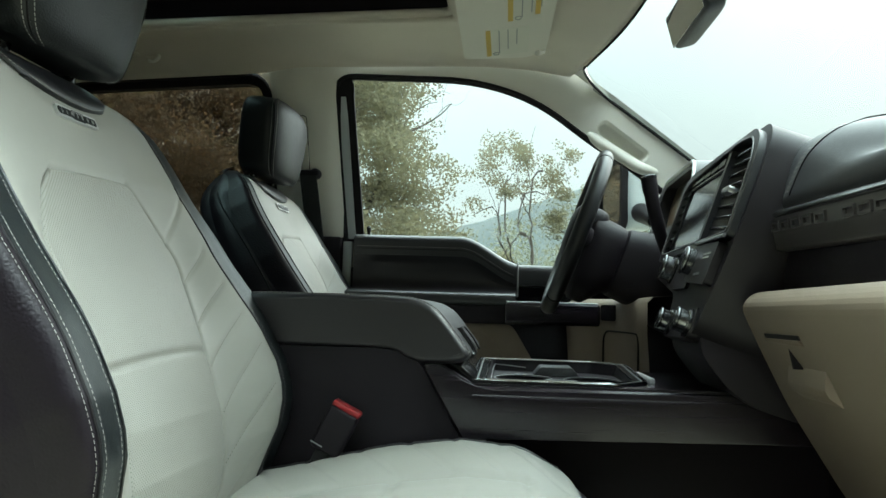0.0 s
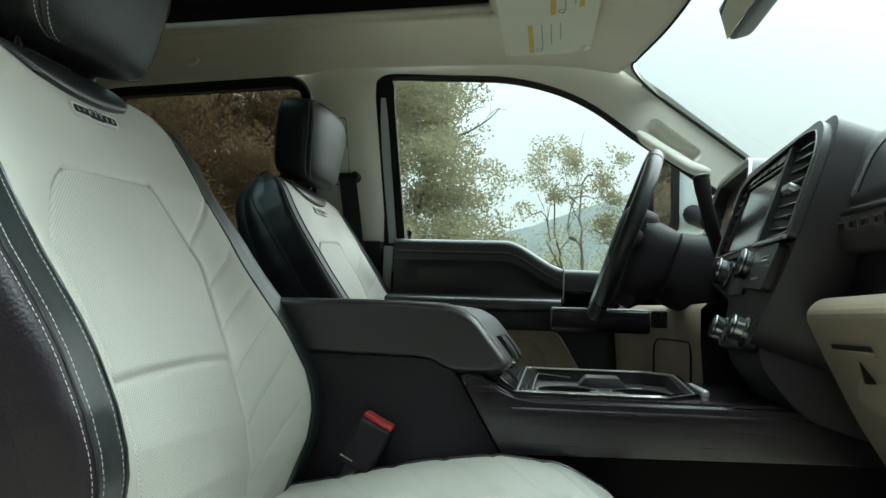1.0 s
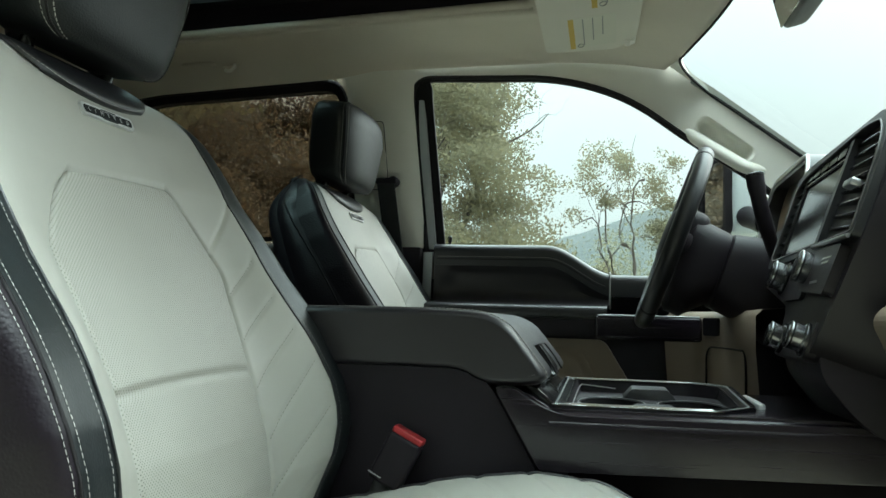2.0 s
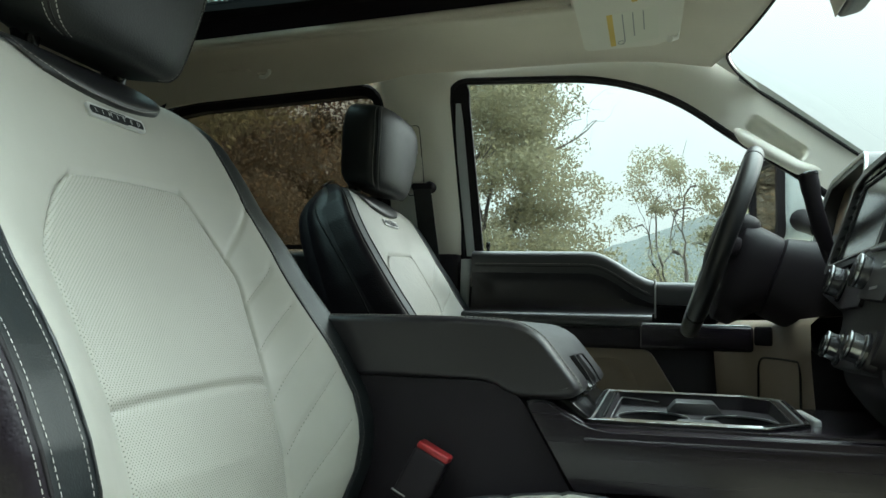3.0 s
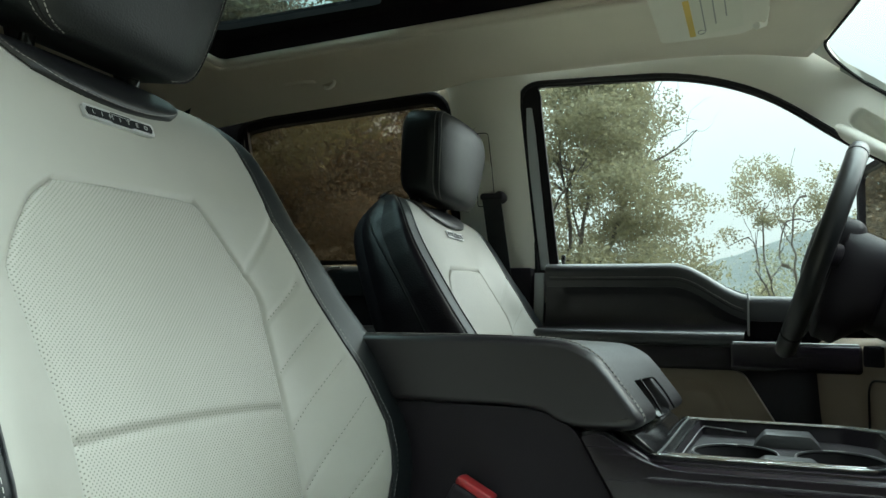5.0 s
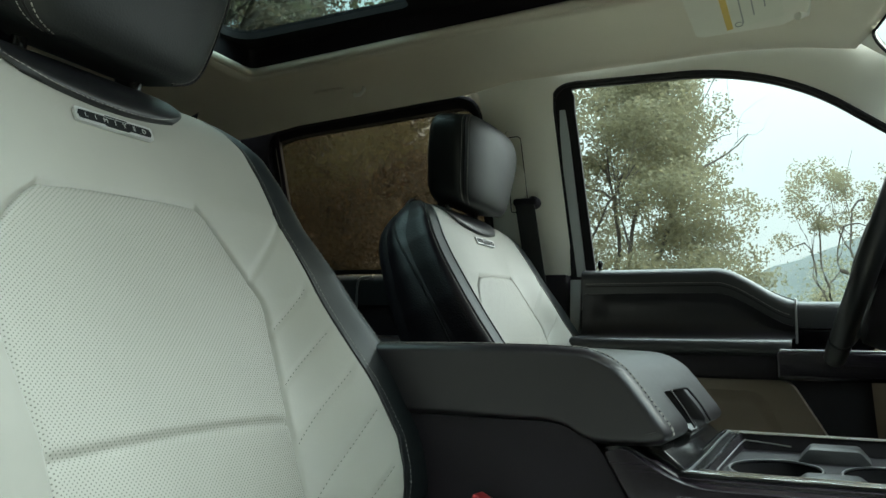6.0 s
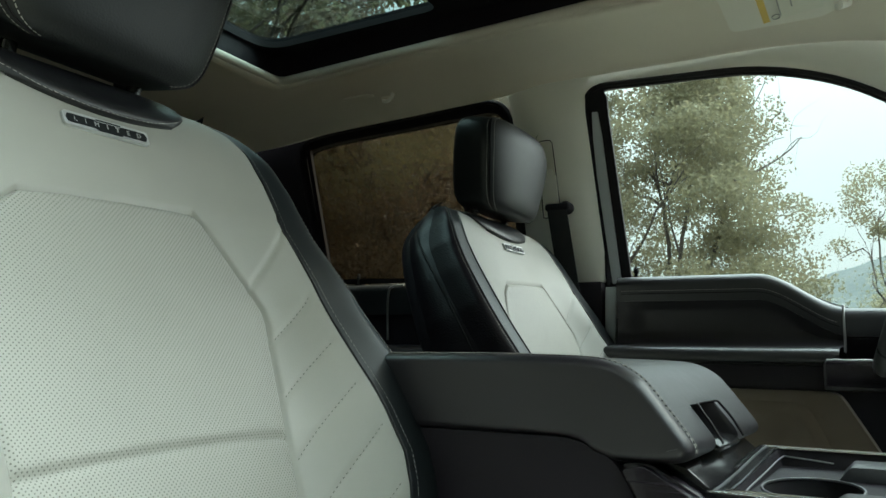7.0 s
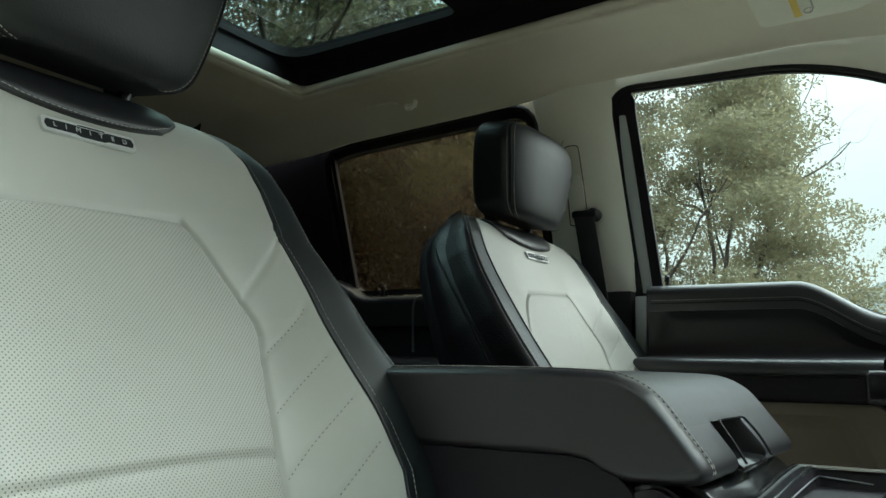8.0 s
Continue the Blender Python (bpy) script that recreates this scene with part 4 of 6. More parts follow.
part("rail_cap", grid_mesh("rail_cap", cap_rows, dark_wood, False, 80), None, console, "rounded dark wood edge", cm)
part("wedge_trim", prism([(0.405, 0.546), (0.424, 0.546), (0.455, 0.520), (0.448, 0.512)], CON_Y0 + 0.03, CON_Y1 - 0.03, "y", 0.003, 2), gloss_black, console, "gloss black ramp before the armrest", cm)

def smooth_outline(corners, r=0.03):
    """A rounded outline with extra points along its sides."""
    loop = round_loop(corners, r, 6)
    out = []
    for k in range(len(loop)):
        a, b = Vector(loop[k - 1]), Vector(loop[k])
        n = max(1, int((b - a).length / 0.02))
        out += [tuple(a.lerp(b, s / n)) for s in range(n)]
    return out


# cup holder tray
def rim_z(x, y):
    return 0.5185 + 0.012 * smooth01((y + 0.17) / 0.33)


TR = [(0.447, -0.184), (0.655, -0.184), (0.703, -0.115), (0.703, 0.110), (0.655, 0.160), (0.447, 0.160)]
tr_in = round_loop([(0.470, -0.158), (0.645, -0.158), (0.684, -0.105), (0.684, 0.098), (0.645, 0.140), (0.470, 0.140)], 0.012, 4)
tray = part("cup_tray", sheet(smooth_outline(TR, 0.012), [smooth_outline([(0.470, -0.158), (0.645, -0.158), (0.684, -0.105), (0.684, 0.098), (0.645, 0.140), (0.470, 0.140)], 0.012)], lambda p, q, d: (p, q, rim_z(p, q) - d), 0.012), gloss_black, console, "chrome-edged cup holder tray", cm)
for d, r, mat_ in ((0.002, 0.0016, chrome), (0.009, 0.0012, satin_metal), (0.021, 0.0014, chrome)):
    loop_ = inset(smooth_outline(TR, 0.012), d)
    part("tray_rim", tube("tray_rim", [(x, y, rim_z(x, y) + 0.0004) for x, y in loop_], r, mat_, 6, True), None, tray, "polished rim")
for d in (0.004,):
    arc_ = [(0.530, -0.158 + d, 0.512), (0.484, -0.158 + d, 0.515), (0.472 + d, -0.146 + d, 0.5165), (0.470 + d, 0.0, 0.519), (0.472 + d, 0.128 - d, 0.524), (0.484, 0.140 - d, 0.524), (0.530, 0.140 - d, 0.520)]
    part("tray_step", tube("tray_step", smooth_line([(x, y, z - d * 0.5) for x, y, z in arc_], 5), 0.0009, satin_metal, 6), None, tray, "bright step line")
part("tray_wall", grid_mesh("tray_wall", [[(x, y, rim_z(x, y) - 0.0005) for x, y in tr_in], [(x, y, 0.509) for x, y in inset(tr_in, 0.006)]], black_trim, True), None, tray, "black inner wall")


def well(cx, k=1.0, n=32):
    return [(cx + 0.0445 * k * math.cos(a), -0.052 + 0.080 * k * math.sin(a)) for a in np.linspace(0, 2 * math.pi, n + 1)[:-1]]


part("tray_floor", sheet(inset(tr_in, 0.004), [well(0.524), well(0.630)], lambda p, q, d: (p, q, 0.5115 - d), 0.002), black_trim, tray, "black floor with two cup wells")
for cx in (0.524, 0.630):
    wrows = [[(x, y, z) for x, y in well(cx, k)] for k, z in ((1.0, 0.5115), (0.985, 0.500), (0.93, 0.455), (0.02, 0.452))]
    part("cup_well", grid_mesh("cup_well", wrows, rubber, True), None, tray, "dark cup well")
    part("cup_ring", tube("cup_ring", [(x, y, 0.5122) for x, y in well(cx)], 0.0014, satin_metal, 6, True), None, tray)
part("divider", prism(round_loop([(0.540, 0.511), (0.553, 0.5265), (0.604, 0.5265), (0.617, 0.511)], 0.003, 2), 0.030, 0.105, "y", 0.002, 2), dash_vinyl, tray, "grey divider between the cup wells")
part("divider", prism(round_loop([(0.545, 0.510), (0.555, 0.5175), (0.600, 0.5175), (0.610, 0.510)], 0.003, 2), -0.145, -0.100, "y", 0.002, 2), dash_vinyl, tray)
part("end_strip", box(0.708, 0.718, -0.085, 0.060, 0.512, 0.523, 0.003), bright_metal, tray, "chrome end strip")


# armrest lid: its front is scooped round the latch
H0, H1 = -0.100, 0.012


def lid_ring(y):
    f = smooth01((y - H0 + 0.004) / 0.008) * smooth01((H1 + 0.004 - y) / 0.008)
    e = max(0.0, (abs(y - (CON_Y0 + CON_Y1) / 2) - (CON_Y1 - CON_Y0) / 2 + 0.018) / 0.018)
    t = 0.0085 * (1 - math.sqrt(max(0.0, 1 - min(1, e) ** 2)))
    pts = [(-0.05, 0.628), (0.10, 0.633), (0.25, 0.635), (0.345, 0.634), (0.378, 0.630), (0.402, 0.618), (0.417, 0.602), (0.4259, 0.590),
           (0.4273 - 0.004 * f, 0.588 + 0.001 * f), (0.4296 - 0.026 * f, 0.585), (0.4384 - 0.036 * f, 0.573), (0.448 - 0.046 * f, 0.560), (0.4505 - 0.048 * f, 0.552), (0.445 - 0.042 * f, 0.545), (0.430 - 0.026 * f, 0.541),
           (0.385, 0.540), (0.362, 0.546), (0.340, 0.5555), (0.27, 0.5575), (0.10, 0.556), (-0.05, 0.554)]
    line = smooth_line([(p[0] - 0.005 * smooth01((p[0] - 0.30) / 0.06), p[1] - 0.0025 * smooth01((p[1] - 0.565) / 0.05), 0) for p in pts], 4)
    return [(x, y, z) for x, z in inset([(p.x, p.y) for p in line], t)]


def lid_cap(y):
    return [(0.2 + (x - 0.2) * 0.985, y, 0.595 + (z - 0.595) * 0.95) for x, y, z in lid_ring(y)]


lid_ys = sorted(list(CON_Y0 + 0.018 * (1 - np.cos(np.linspace(0, math.pi / 2, 10)))) + list(np.linspace(CON_Y0 + 0.021, CON_Y1 - 0.021, 60)) + [H0 + k * 0.001 for k in range(-5, 6)] + [H1 + k * 0.001 for k in range(-5, 6)] + list(CON_Y1 - 0.018 * (1 - np.cos(np.linspace(math.pi / 2, 0, 10)))))
lid = part("armrest_lid", grid_mesh("armrest_lid", [lid_cap(lid_ys[0])] + [lid_ring(y) for y in lid_ys] + [lid_cap(lid_ys[-1])], armrest_leather, True, 50, True), None, console, "padded black leather armrest lid", cm)
part("latch", prism(round_loop([(0.395, 0.5545), (0.440, 0.5545), (0.450, 0.549), (0.446, 0.543), (0.395, 0.543)], 0.003, 3), H0 + 0.003, H1 - 0.003, "y", 0.002, 2), gloss_black, lid, "gloss black latch tongue")
part("latch_lip", tube("latch_lip", smooth_line([(0.452, H0 - 0.001, 0.553), (0.441, H0, 0.571), (0.431, H0 + 0.003, 0.584), (0.427, H0 + 0.012, 0.589), (0.427, (H0 + H1) / 2, 0.5895), (0.427, H1 - 0.012, 0.589), (0.431, H1 - 0.003, 0.584), (0.441, H1, 0.571), (0.452, H1 + 0.001, 0.553)], 6), 0.0013, stack_plastic, 8), None, lid, "thin dark lip round the latch")
for yy in (CON_Y0 + 0.0150, CON_Y0 + 0.0205):
    ring = lid_ring(yy)
    line = [Vector(p) for p in ring[2:50]]
    nor = []
    for k, p in enumerate(line):
        t = line[min(k + 1, len(line) - 1)] - line[max(k - 1, 0)]
        nor.append(Vector((-t.z, -0.4 * t.length if yy < 0 else 0.3 * t.length, t.x)).normalized() if t.length else Vector((0, 0, 1)))
    stitches("stitching", [p + q * 0.0009 for p, q in zip(line, nor)], nor, lid, None, 0.0036, 0.0018, 0.0006)
seam = [Vector(p) for p in lid_ring(CON_Y0 + 0.0178)[2:50]]
part("seam", tube("seam", seam, 0.0009, rubber, 6), None, lid)

# belt buckle between seat and console
buckle = thing("seat_belt_buckle", "black seat belt buckle with a red button beside the seat", "belt buckle", (0.25, -0.232, 0.36))
bk = Matrix.Translation((-0.25, 0.232, -0.36))
tilt_b = pose(0.272, -0.232, 0.452, 0, 27, 0)
part("housing", box(-0.021, 0.021, -0.014, 0.014, -0.036, 0.026, 0.005), black_trim, buckle, "black buckle housing", bk @ tilt_b)
part("button", box(-0.0205, 0.0205, -0.011, 0.011, 0.0245, 0.0335, 0.003), red_plastic, buckle, "red release button", bk @ tilt_b)
part("clip_line", box(-0.022, -0.004, -0.0145, -0.0125, -0.030, -0.0285), satin_metal, buckle, "", bk @ tilt_b)
part("stalk", tube("stalk", smooth_line([(0.258, -0.232, 0.425), (0.235, -0.233, 0.37), (0.19, -0.234, 0.27), (0.16, -0.234, 0.0)], 6), 0.013, webbing, 10, False, 0.55, (0, 1, 0)), None, buckle, "black stalk", bk)


# ---- dashboard ----
dash = thing("dashboard", "black and tan dashboard with wood trim and a screen", "dashboard", (0.85, 0, 0.5))
dm = Matrix.Translation((-0.85, 0, -0.5))
# top pad, side to side
def shear(bm, k=0.033, y0=-0.30):
    """Lines on the passenger's side sink a little towards the door."""
    for v in bm.verts:
        v.co.z += k * (v.co.y - y0)
    return bm


def pad_prof(y):
    """Section of the top pad: a raised shoulder beside the stack runs out into a soft roll."""
    k = smooth01((y + 0.62) / 0.34)
    z = 0.826 + 0.036 * k
    pts = [(0.870, 0.742), (0.846, 0.750), (0.839, 0.762), (0.842, 0.780), (0.854, z - 0.044), (0.876, z - 0.018), (0.912, z - 0.003), (0.985, z + 0.005), (1.15, 0.838), (1.33, 0.825), (1.33, 0.62)]
    return [(p.x, y, p.y + 0.02 * (y + 0.30)) for p in smooth_line([(a, b, 0) for a, b in pts], 5)]


def across_pad(y_low, y_high, k0, k1):
    """A line up the pad that leans from y_low to y_high."""
    return smooth_line([pad_prof(y_low + (y_high - y_low) * smooth01((k - k0) / 16.0))[k] for k in range(k0, k1)], 3)


pad_ys = list(np.linspace(-0.80, -0.55, 6)) + list(np.linspace(-0.54, -0.225, 36))
part("top_pad", grid_mesh("top_pad", [pad_prof(y) for y in pad_ys], dash_vinyl, False, 70), None, dash, "stitched black leather top pad", dm)
pad = round_loop([(0.845, 0.742), (0.838, 0.790), (0.872, 0.846), (0.97, 0.868), (1.33, 0.830), (1.33, 0.60), (0.88, 0.60)], [0.01, 0.03, 0.04, 0.05, 0.01, 0.01, 0.02], 6)
part("top_pad", prism(pad, -0.2235, 0.80, "y", 0.006, 2), dash_vinyl, dash, "", dm)
for dx in (0.0, 0.0065):
    line = across_pad(-0.288 - dx, -0.335 - dx, 11, 29)
    stitches("stitching", [p + Vector((-0.0008, 0, 0.0008)) for p in line], [Vector((-0.8, 0, 0.6))] * len(line), dash, dm, 0.0045, 0.0022, 0.0007)
crease = across_pad(-0.306, -0.352, 12, 27) + [Vector(pad_prof(y)[29]) + Vector((0, 0, 0.0003)) for y in np.linspace(-0.370, -0.58, 14)]
part("seam", tube("seam", smooth_line(crease, 2), 0.0013, rubber, 6), None, dash, "", dm)
# trim panel facing the passenger
trim_panel = part("trim_panel", shear(prism([(0.850, 0.700), (0.834, 0.702), (0.829, 0.722), (0.830, 0.746), (0.850, 0.748)], -0.80, -0.235, "y", 0.002, 2)), grey_trim, dash, "dark gloss trim with raised shapes", dm)
part("trim_edge", shear(prism(round_loop([(0.846, 0.7415), (0.8275, 0.742), (0.8245, 0.7455), (0.832, 0.7520), (0.846, 0.7545)], [0.001, 0.002, 0.004, 0.006, 0.001], 4), -0.80, -0.284, "y", 0.001, 1)), dark_chrome, dash, "rounded dark satin trim edge", dm)
for k in range(10):
    if k != 5:
        y = -0.288 - k * 0.037
        zl = 0.7245 + 0.036 * (y + 0.30)
        outer = round_loop([(y - 0.0155, zl), (y + 0.0135, zl), (y + 0.0165, zl + 0.0125), (y - 0.0125, zl + 0.0125)], 0.002, 2)
        hole = round_loop([(y - 0.0110, zl + 0.0032), (y + 0.0095, zl + 0.0032), (y + 0.0120, zl + 0.0095), (y - 0.0085, zl + 0.0095)], 0.001, 2)
        part("raised_bar", sheet(outer, [hole], lambda p, q, d: (0.8262 + d, p, q), 0.006), grey_trim, trim_panel, "raised slanting shape")
part("mid_panel", shear(prism([(0.89, 0.625), (0.852, 0.63), (0.845, 0.665), (0.849, 0.702), (0.89, 0.71)], -0.80, -0.235, "y", 0.004, 2)), black_trim, dash, "black lower panel", dm)
# glovebox
glove_prof = round_loop([(0.87, 0.655), (0.800, 0.648), (0.785, 0.630), (0.806, 0.584), (0.842, 0.511), (0.908, 0.405), (0.97, 0.33), (1.05, 0.33), (1.05, 0.655)], [0.01, 0.015, 0.02, 0.02, 0.02, 0.02, 0.02, 0.01, 0.01], 4)
glove = part("glovebox", prism(glove_prof, -0.80, -0.289, "y", 0.014, 4), tan_plastic, dash, "tan glovebox", dm)


def glove_x(z):
    return float(np.interp(z, [0.405, 0.511, 0.584, 0.63], [0.908, 0.842, 0.806, 0.785]))


part("slot", prism([(glove_x(0.5935) - 0.0015, 0.5935), (glove_x(0.5985) - 0.0015, 0.5985), (glove_x(0.5985) + 0.006, 0.5985), (glove_x(0.5935) + 0.006, 0.5935)], -0.452, -0.340, "y"), rubber, glove, "dark finger slot")
part("slot_lip", prism([(glove_x(0.587) - 0.0004, 0.587), (glove_x(0.5935) - 0.004, 0.5935), (glove_x(0.5935) + 0.006, 0.5935), (glove_x(0.587) + 0.006, 0.587)], -0.454, -0.338, "y", 0.001, 1), tan_plastic, glove, "tan lip under the slot")
part("keyhole", prism([(-0.402, 0.582), (-0.398, 0.585), (-0.414, 0.562), (-0.420, 0.562)], glove_x(0.574) - 0.0045, glove_x(0.574) + 0.02, "x"), rubber, glove, "dark lock notch")
part("handle", prism(round_loop([(glove_x(0.566) + 0.001, 0.566), (glove_x(0.548) - 0.0095, 0.545), (glove_x(0.540) - 0.0085, 0.537), (glove_x(0.528) - 0.0005, 0.528), (glove_x(0.528) + 0.01, 0.528), (glove_x(0.566) + 0.01, 0.566)], 0.0025, 2), -0.482, -0.372, "y", 0.002, 2), tan_plastic, glove, "tan pull handle")


# centre stack: its face leans forward at the top
def stack(u, w, d=0.0):
    """u across (+ is the driver's side), w height, d out of the face."""
    x = 0.777 + 0.35 * (w - 0.70)
    return (x - d * 0.95, u, w + d * 0.32)


frame_out = round_loop([(-0.225, 0.585), (-0.035, 0.585), (-0.010, 0.650), (0.235, 0.690), (0.235, 0.846), (0.187, 0.878), (-0.13, 0.878), (-0.236, 0.877), (-0.272, 0.852), (-0.280, 0.80), (-0.276, 0.73), (-0.250, 0.645)], [0.03, 0.02, 0.03, 0.02, 0.03, 0.02, 0.03, 0.03, 0.03, 0.05, 0.05, 0.06], 6)
shell = sheet(frame_out, [], lambda u, w, d: stack(u, w, -d), 0.16)
rim_edges = [e for e in shell.edges if len(e.link_faces) == 2 and e.calc_face_angle(0) > 1.0 and all(abs(v.co.x - stack(v.co.y, v.co.z)[0]) < 0.002 for v in e.verts)]
bmesh.ops.bevel(shell, geom=rim_edges, offset=0.009, segments=4, profile=0.5, affect="EDGES", clamp_overlap=True)
part("stack_body", shell, stack_plastic, dash, "black centre stack", dm, 50)
bez_out = round_loop([(-0.268, 0.716), (0.215, 0.714), (0.225, 0.855), (0.18, 0.872), (-0.215, 0.872), (-0.258, 0.846), (-0.268, 0.80)], [0.012, 0.02, 0.02, 0.02, 0.04, 0.04, 0.03], 6)
bez_in = round_loop([(-0.259, 0.724), (0.19, 0.724), (0.195, 0.842), (0.16, 0.856), (-0.150, 0.866), (-0.218, 0.858), (-0.248, 0.825)], [0.008, 0.012, 0.012, 0.015, 0.03, 0.04, 0.03], 5)
part("stack_bezel", sheet(bez_out, [bez_in], lambda u, w, d: stack(u, w, 0.010 - d), 0.014), black_leather, dash, "raised black surround", dm)
part("vent_rim", tube("vent_rim", [stack(u, w, 0.0105) for u, w in bez_in], 0.0016, grey_trim, 6, True), None, dash, "thin grey rim", dm)
screen = part("screen", sheet(round_loop([(-0.074, 0.733), (0.145, 0.733), (0.145, 0.835), (-0.074, 0.835)], 0.006), [], lambda u, w, d: stack(u, w, 0.004 - d), 0.008), screen_mat, dash, "dark touch screen", dm)
part("screen_frame", tube("screen_frame", [stack(u, w, 0.004) for u, w in round_loop([(-0.079, 0.728), (0.150, 0.728), (0.150, 0.840), (-0.079, 0.840)], 0.006)], 0.0035, gloss_black, 6, True), None, screen)
part("vent_post", sheet([(-0.100, 0.724), (-0.084, 0.724), (-0.084, 0.862), (-0.100, 0.862)], [], lambda u, w, d: stack(u, w, 0.009 - d), 0.012), black_leather, dash, "black post beside the vent", dm)
for k in range(5):
    part("button", sheet(round_loop([(-0.070 + k * 0.046, 0.846), (-0.030 + k * 0.046, 0.846), (-0.030 + k * 0.046, 0.858), (-0.070 + k * 0.046, 0.858)], 0.002, 2), [], lambda u, w, d: stack(u, w, 0.008 - d), 0.010), gloss_black, dash, "", dm)
for sg in (1, -1):
    vent_loop = round_loop([(-0.257, 0.728), (-0.102, 0.728), (-0.102, 0.862), (-0.150, 0.864), (-0.216, 0.856), (-0.246, 0.825)], [0.006, 0.004, 0.004, 0.02, 0.04, 0.03], 5) if sg < 0 else [(0.152, 0.730), (0.192, 0.730), (0.192, 0.846), (0.152, 0.848)]
    vent = part("air_vent", sheet(vent_loop, [], lambda u, w, d: stack(u, w, -0.010 - d), 0.02), rubber, dash, "black air vent with slats", dm)
    for k in range(8):
        w = 0.737 + k * 0.0155
        vy0, vy1 = (-float(np.interp(w, [0.728, 0.825, 0.85, 0.862], [0.256, 0.245, 0.218, 0.160])), -0.103) if sg < 0 else (0.152, 0.192)
        c = stack((vy0 + vy1) / 2, w, -0.003)
        bm = bmesh.new()
        bmesh.ops.create_cube(bm, size=1, matrix=Matrix.Translation(c) @ Euler((0.10 if sg < 0 else 0, radians(22), -0.06 if sg < 0 else 0)).to_matrix().to_4x4() @ Matrix.Diagonal((0.022, vy1 - vy0, 0.0030, 1)))
        bmesh.ops.bevel(bm, geom=bm.edges[:], offset=0.0009, segments=1, affect="EDGES")
        part("slat", bm, gloss_black, vent)
    if sg < 0:
        part("vent_tab", box(-0.016, 0.010, -0.024, 0.024, -0.005, 0.005, 0.003), satin_metal, vent, "silver vent tab", Matrix.Translation(stack(-0.190, 0.786, 0.002)) @ pose(0, 0, 0, 5, 22, -3))
        part("vent_edge", tube("vent_edge", [stack(u, w, 0.012) for u, w in [(-0.262, 0.718), (-0.100, 0.720)]], 0.0028, satin_metal, 8), None, vent, "thin bright edge")
part("control_panel", sheet(round_loop([(-0.095, 0.657), (0.0, 0.657), (0.16, 0.690), (0.16, 0.713), (-0.095, 0.713)], 0.006), [], lambda u, w, d: stack(u, w, 0.005 - d), 0.02), black_trim, dash, "black control panel", dm)
part("switch_panel", sheet(round_loop([(-0.240, 0.655), (-0.108, 0.664), (-0.102, 0.714), (-0.246, 0.712)], 0.007), [], lambda u, w, d: stack(u, w, 0.012 - d), 0.016), stack_plastic, dash, "black switch panel", dm)
for y, z, w_, hh, mat_ in ((-0.222, 0.697, 0.040, 0.0022, grey_ink), (-0.216, 0.692, 0.030, 0.0022, grey_ink), (-0.195, 0.670, 0.034, 0.003, satin_metal)):
    part("printed_bar", sheet([(y, z), (y + w_, z), (y + w_, z + hh), (y, z + hh)], [], lambda u, w, d: stack(u, w, 0.0128 - d), 0.001), mat_, dash, "", dm)
for k in range(4):
    part("button", sheet(round_loop([(-0.05 + k * 0.028, 0.700), (-0.026 + k * 0.028, 0.700), (-0.026 + k * 0.028, 0.709), (-0.05 + k * 0.028, 0.709)], 0.002), [], lambda u, w, d: stack(u, w, 0.008 - d), 0.004), gloss_black, dash, "", dm)


def knob(u, w, r, l):
    k = part("knob", lathe("knob", [(0.0, 0.0), (r, 0.0), (r, 0.004), (r * 0.90, 0.006), (r * 0.90, l * 0.8), (r * 0.97, l * 0.9), (r * 0.95, l), (r * 0.6, l + 0.001), (0, l + 0.001)], dark_chrome, 30, 25), None, dash, "ribbed chrome knob", dm @ Matrix.Translation(stack(u, w, 0.004)) @ pose(0, 0, 0, 0, -71.2, 0))
    part("knob_ring", lathe("knob_ring", [(r * 1.15, 0.0), (r * 1.15, 0.003), (r * 0.9, 0.0035)], gloss_black, 24), None, k)
    part("knob_face", lathe("knob_face", [(r * 0.62, l + 0.0008), (r * 0.6, l + 0.002), (0, l + 0.002)], gloss_black, 24), None, k, "black knob cap")


for u, w, r, l in ((0.048, 0.691, 0.022, 0.022), (-0.120, 0.691, 0.022, 0.022), (-0.082, 0.606, 0.0175, 0.020), (-0.204, 0.606, 0.0175, 0.020)):
    knob(u, w, r, l)
part("climate_panel", sheet(round_loop([(-0.222, 0.586), (-0.050, 0.586), (-0.050, 0.628), (-0.228, 0.628)], 0.012, 5), [], lambda u, w, d: stack(u, w, 0.0035 - d), 0.012), stack_plastic, dash, "black climate panel", dm)
part("stack_foot", prism(round_loop([(0.752, 0.60), (0.752, 0.568), (0.80, 0.505), (0.98, 0.45), (0.98, 0.60)], [0.01, 0.03, 0.05, 0.02, 0.02], 5), -0.222, -0.030, "y", 0.02, 4), black_trim, dash, "black lower stack", dm)
# driver's side: cluster hood, column shroud, knee panel
hood = round_loop([(0.262, 0.70), (0.61, 0.70), (0.630, 0.875), (0.59, 0.930), (0.29, 0.930), (0.248, 0.875)], [0.02, 0.02, 0.05, 0.04, 0.04, 0.05], 6)
part("cluster_hood", sheet(hood, [inset(hood, 0.018)], lambda u, w, d: (0.80 + (w - 0.7) * 0.25 + d, u, w), 0.12), black_leather, dash, "black instrument hood", dm)
part("hood_edge", tube("hood_edge", [(0.799 + (w - 0.7) * 0.25, u, w) for u, w in inset(hood, 0.003)], 0.004, satin_metal, 8, True), None, dash, "thin silver hood edge", dm)
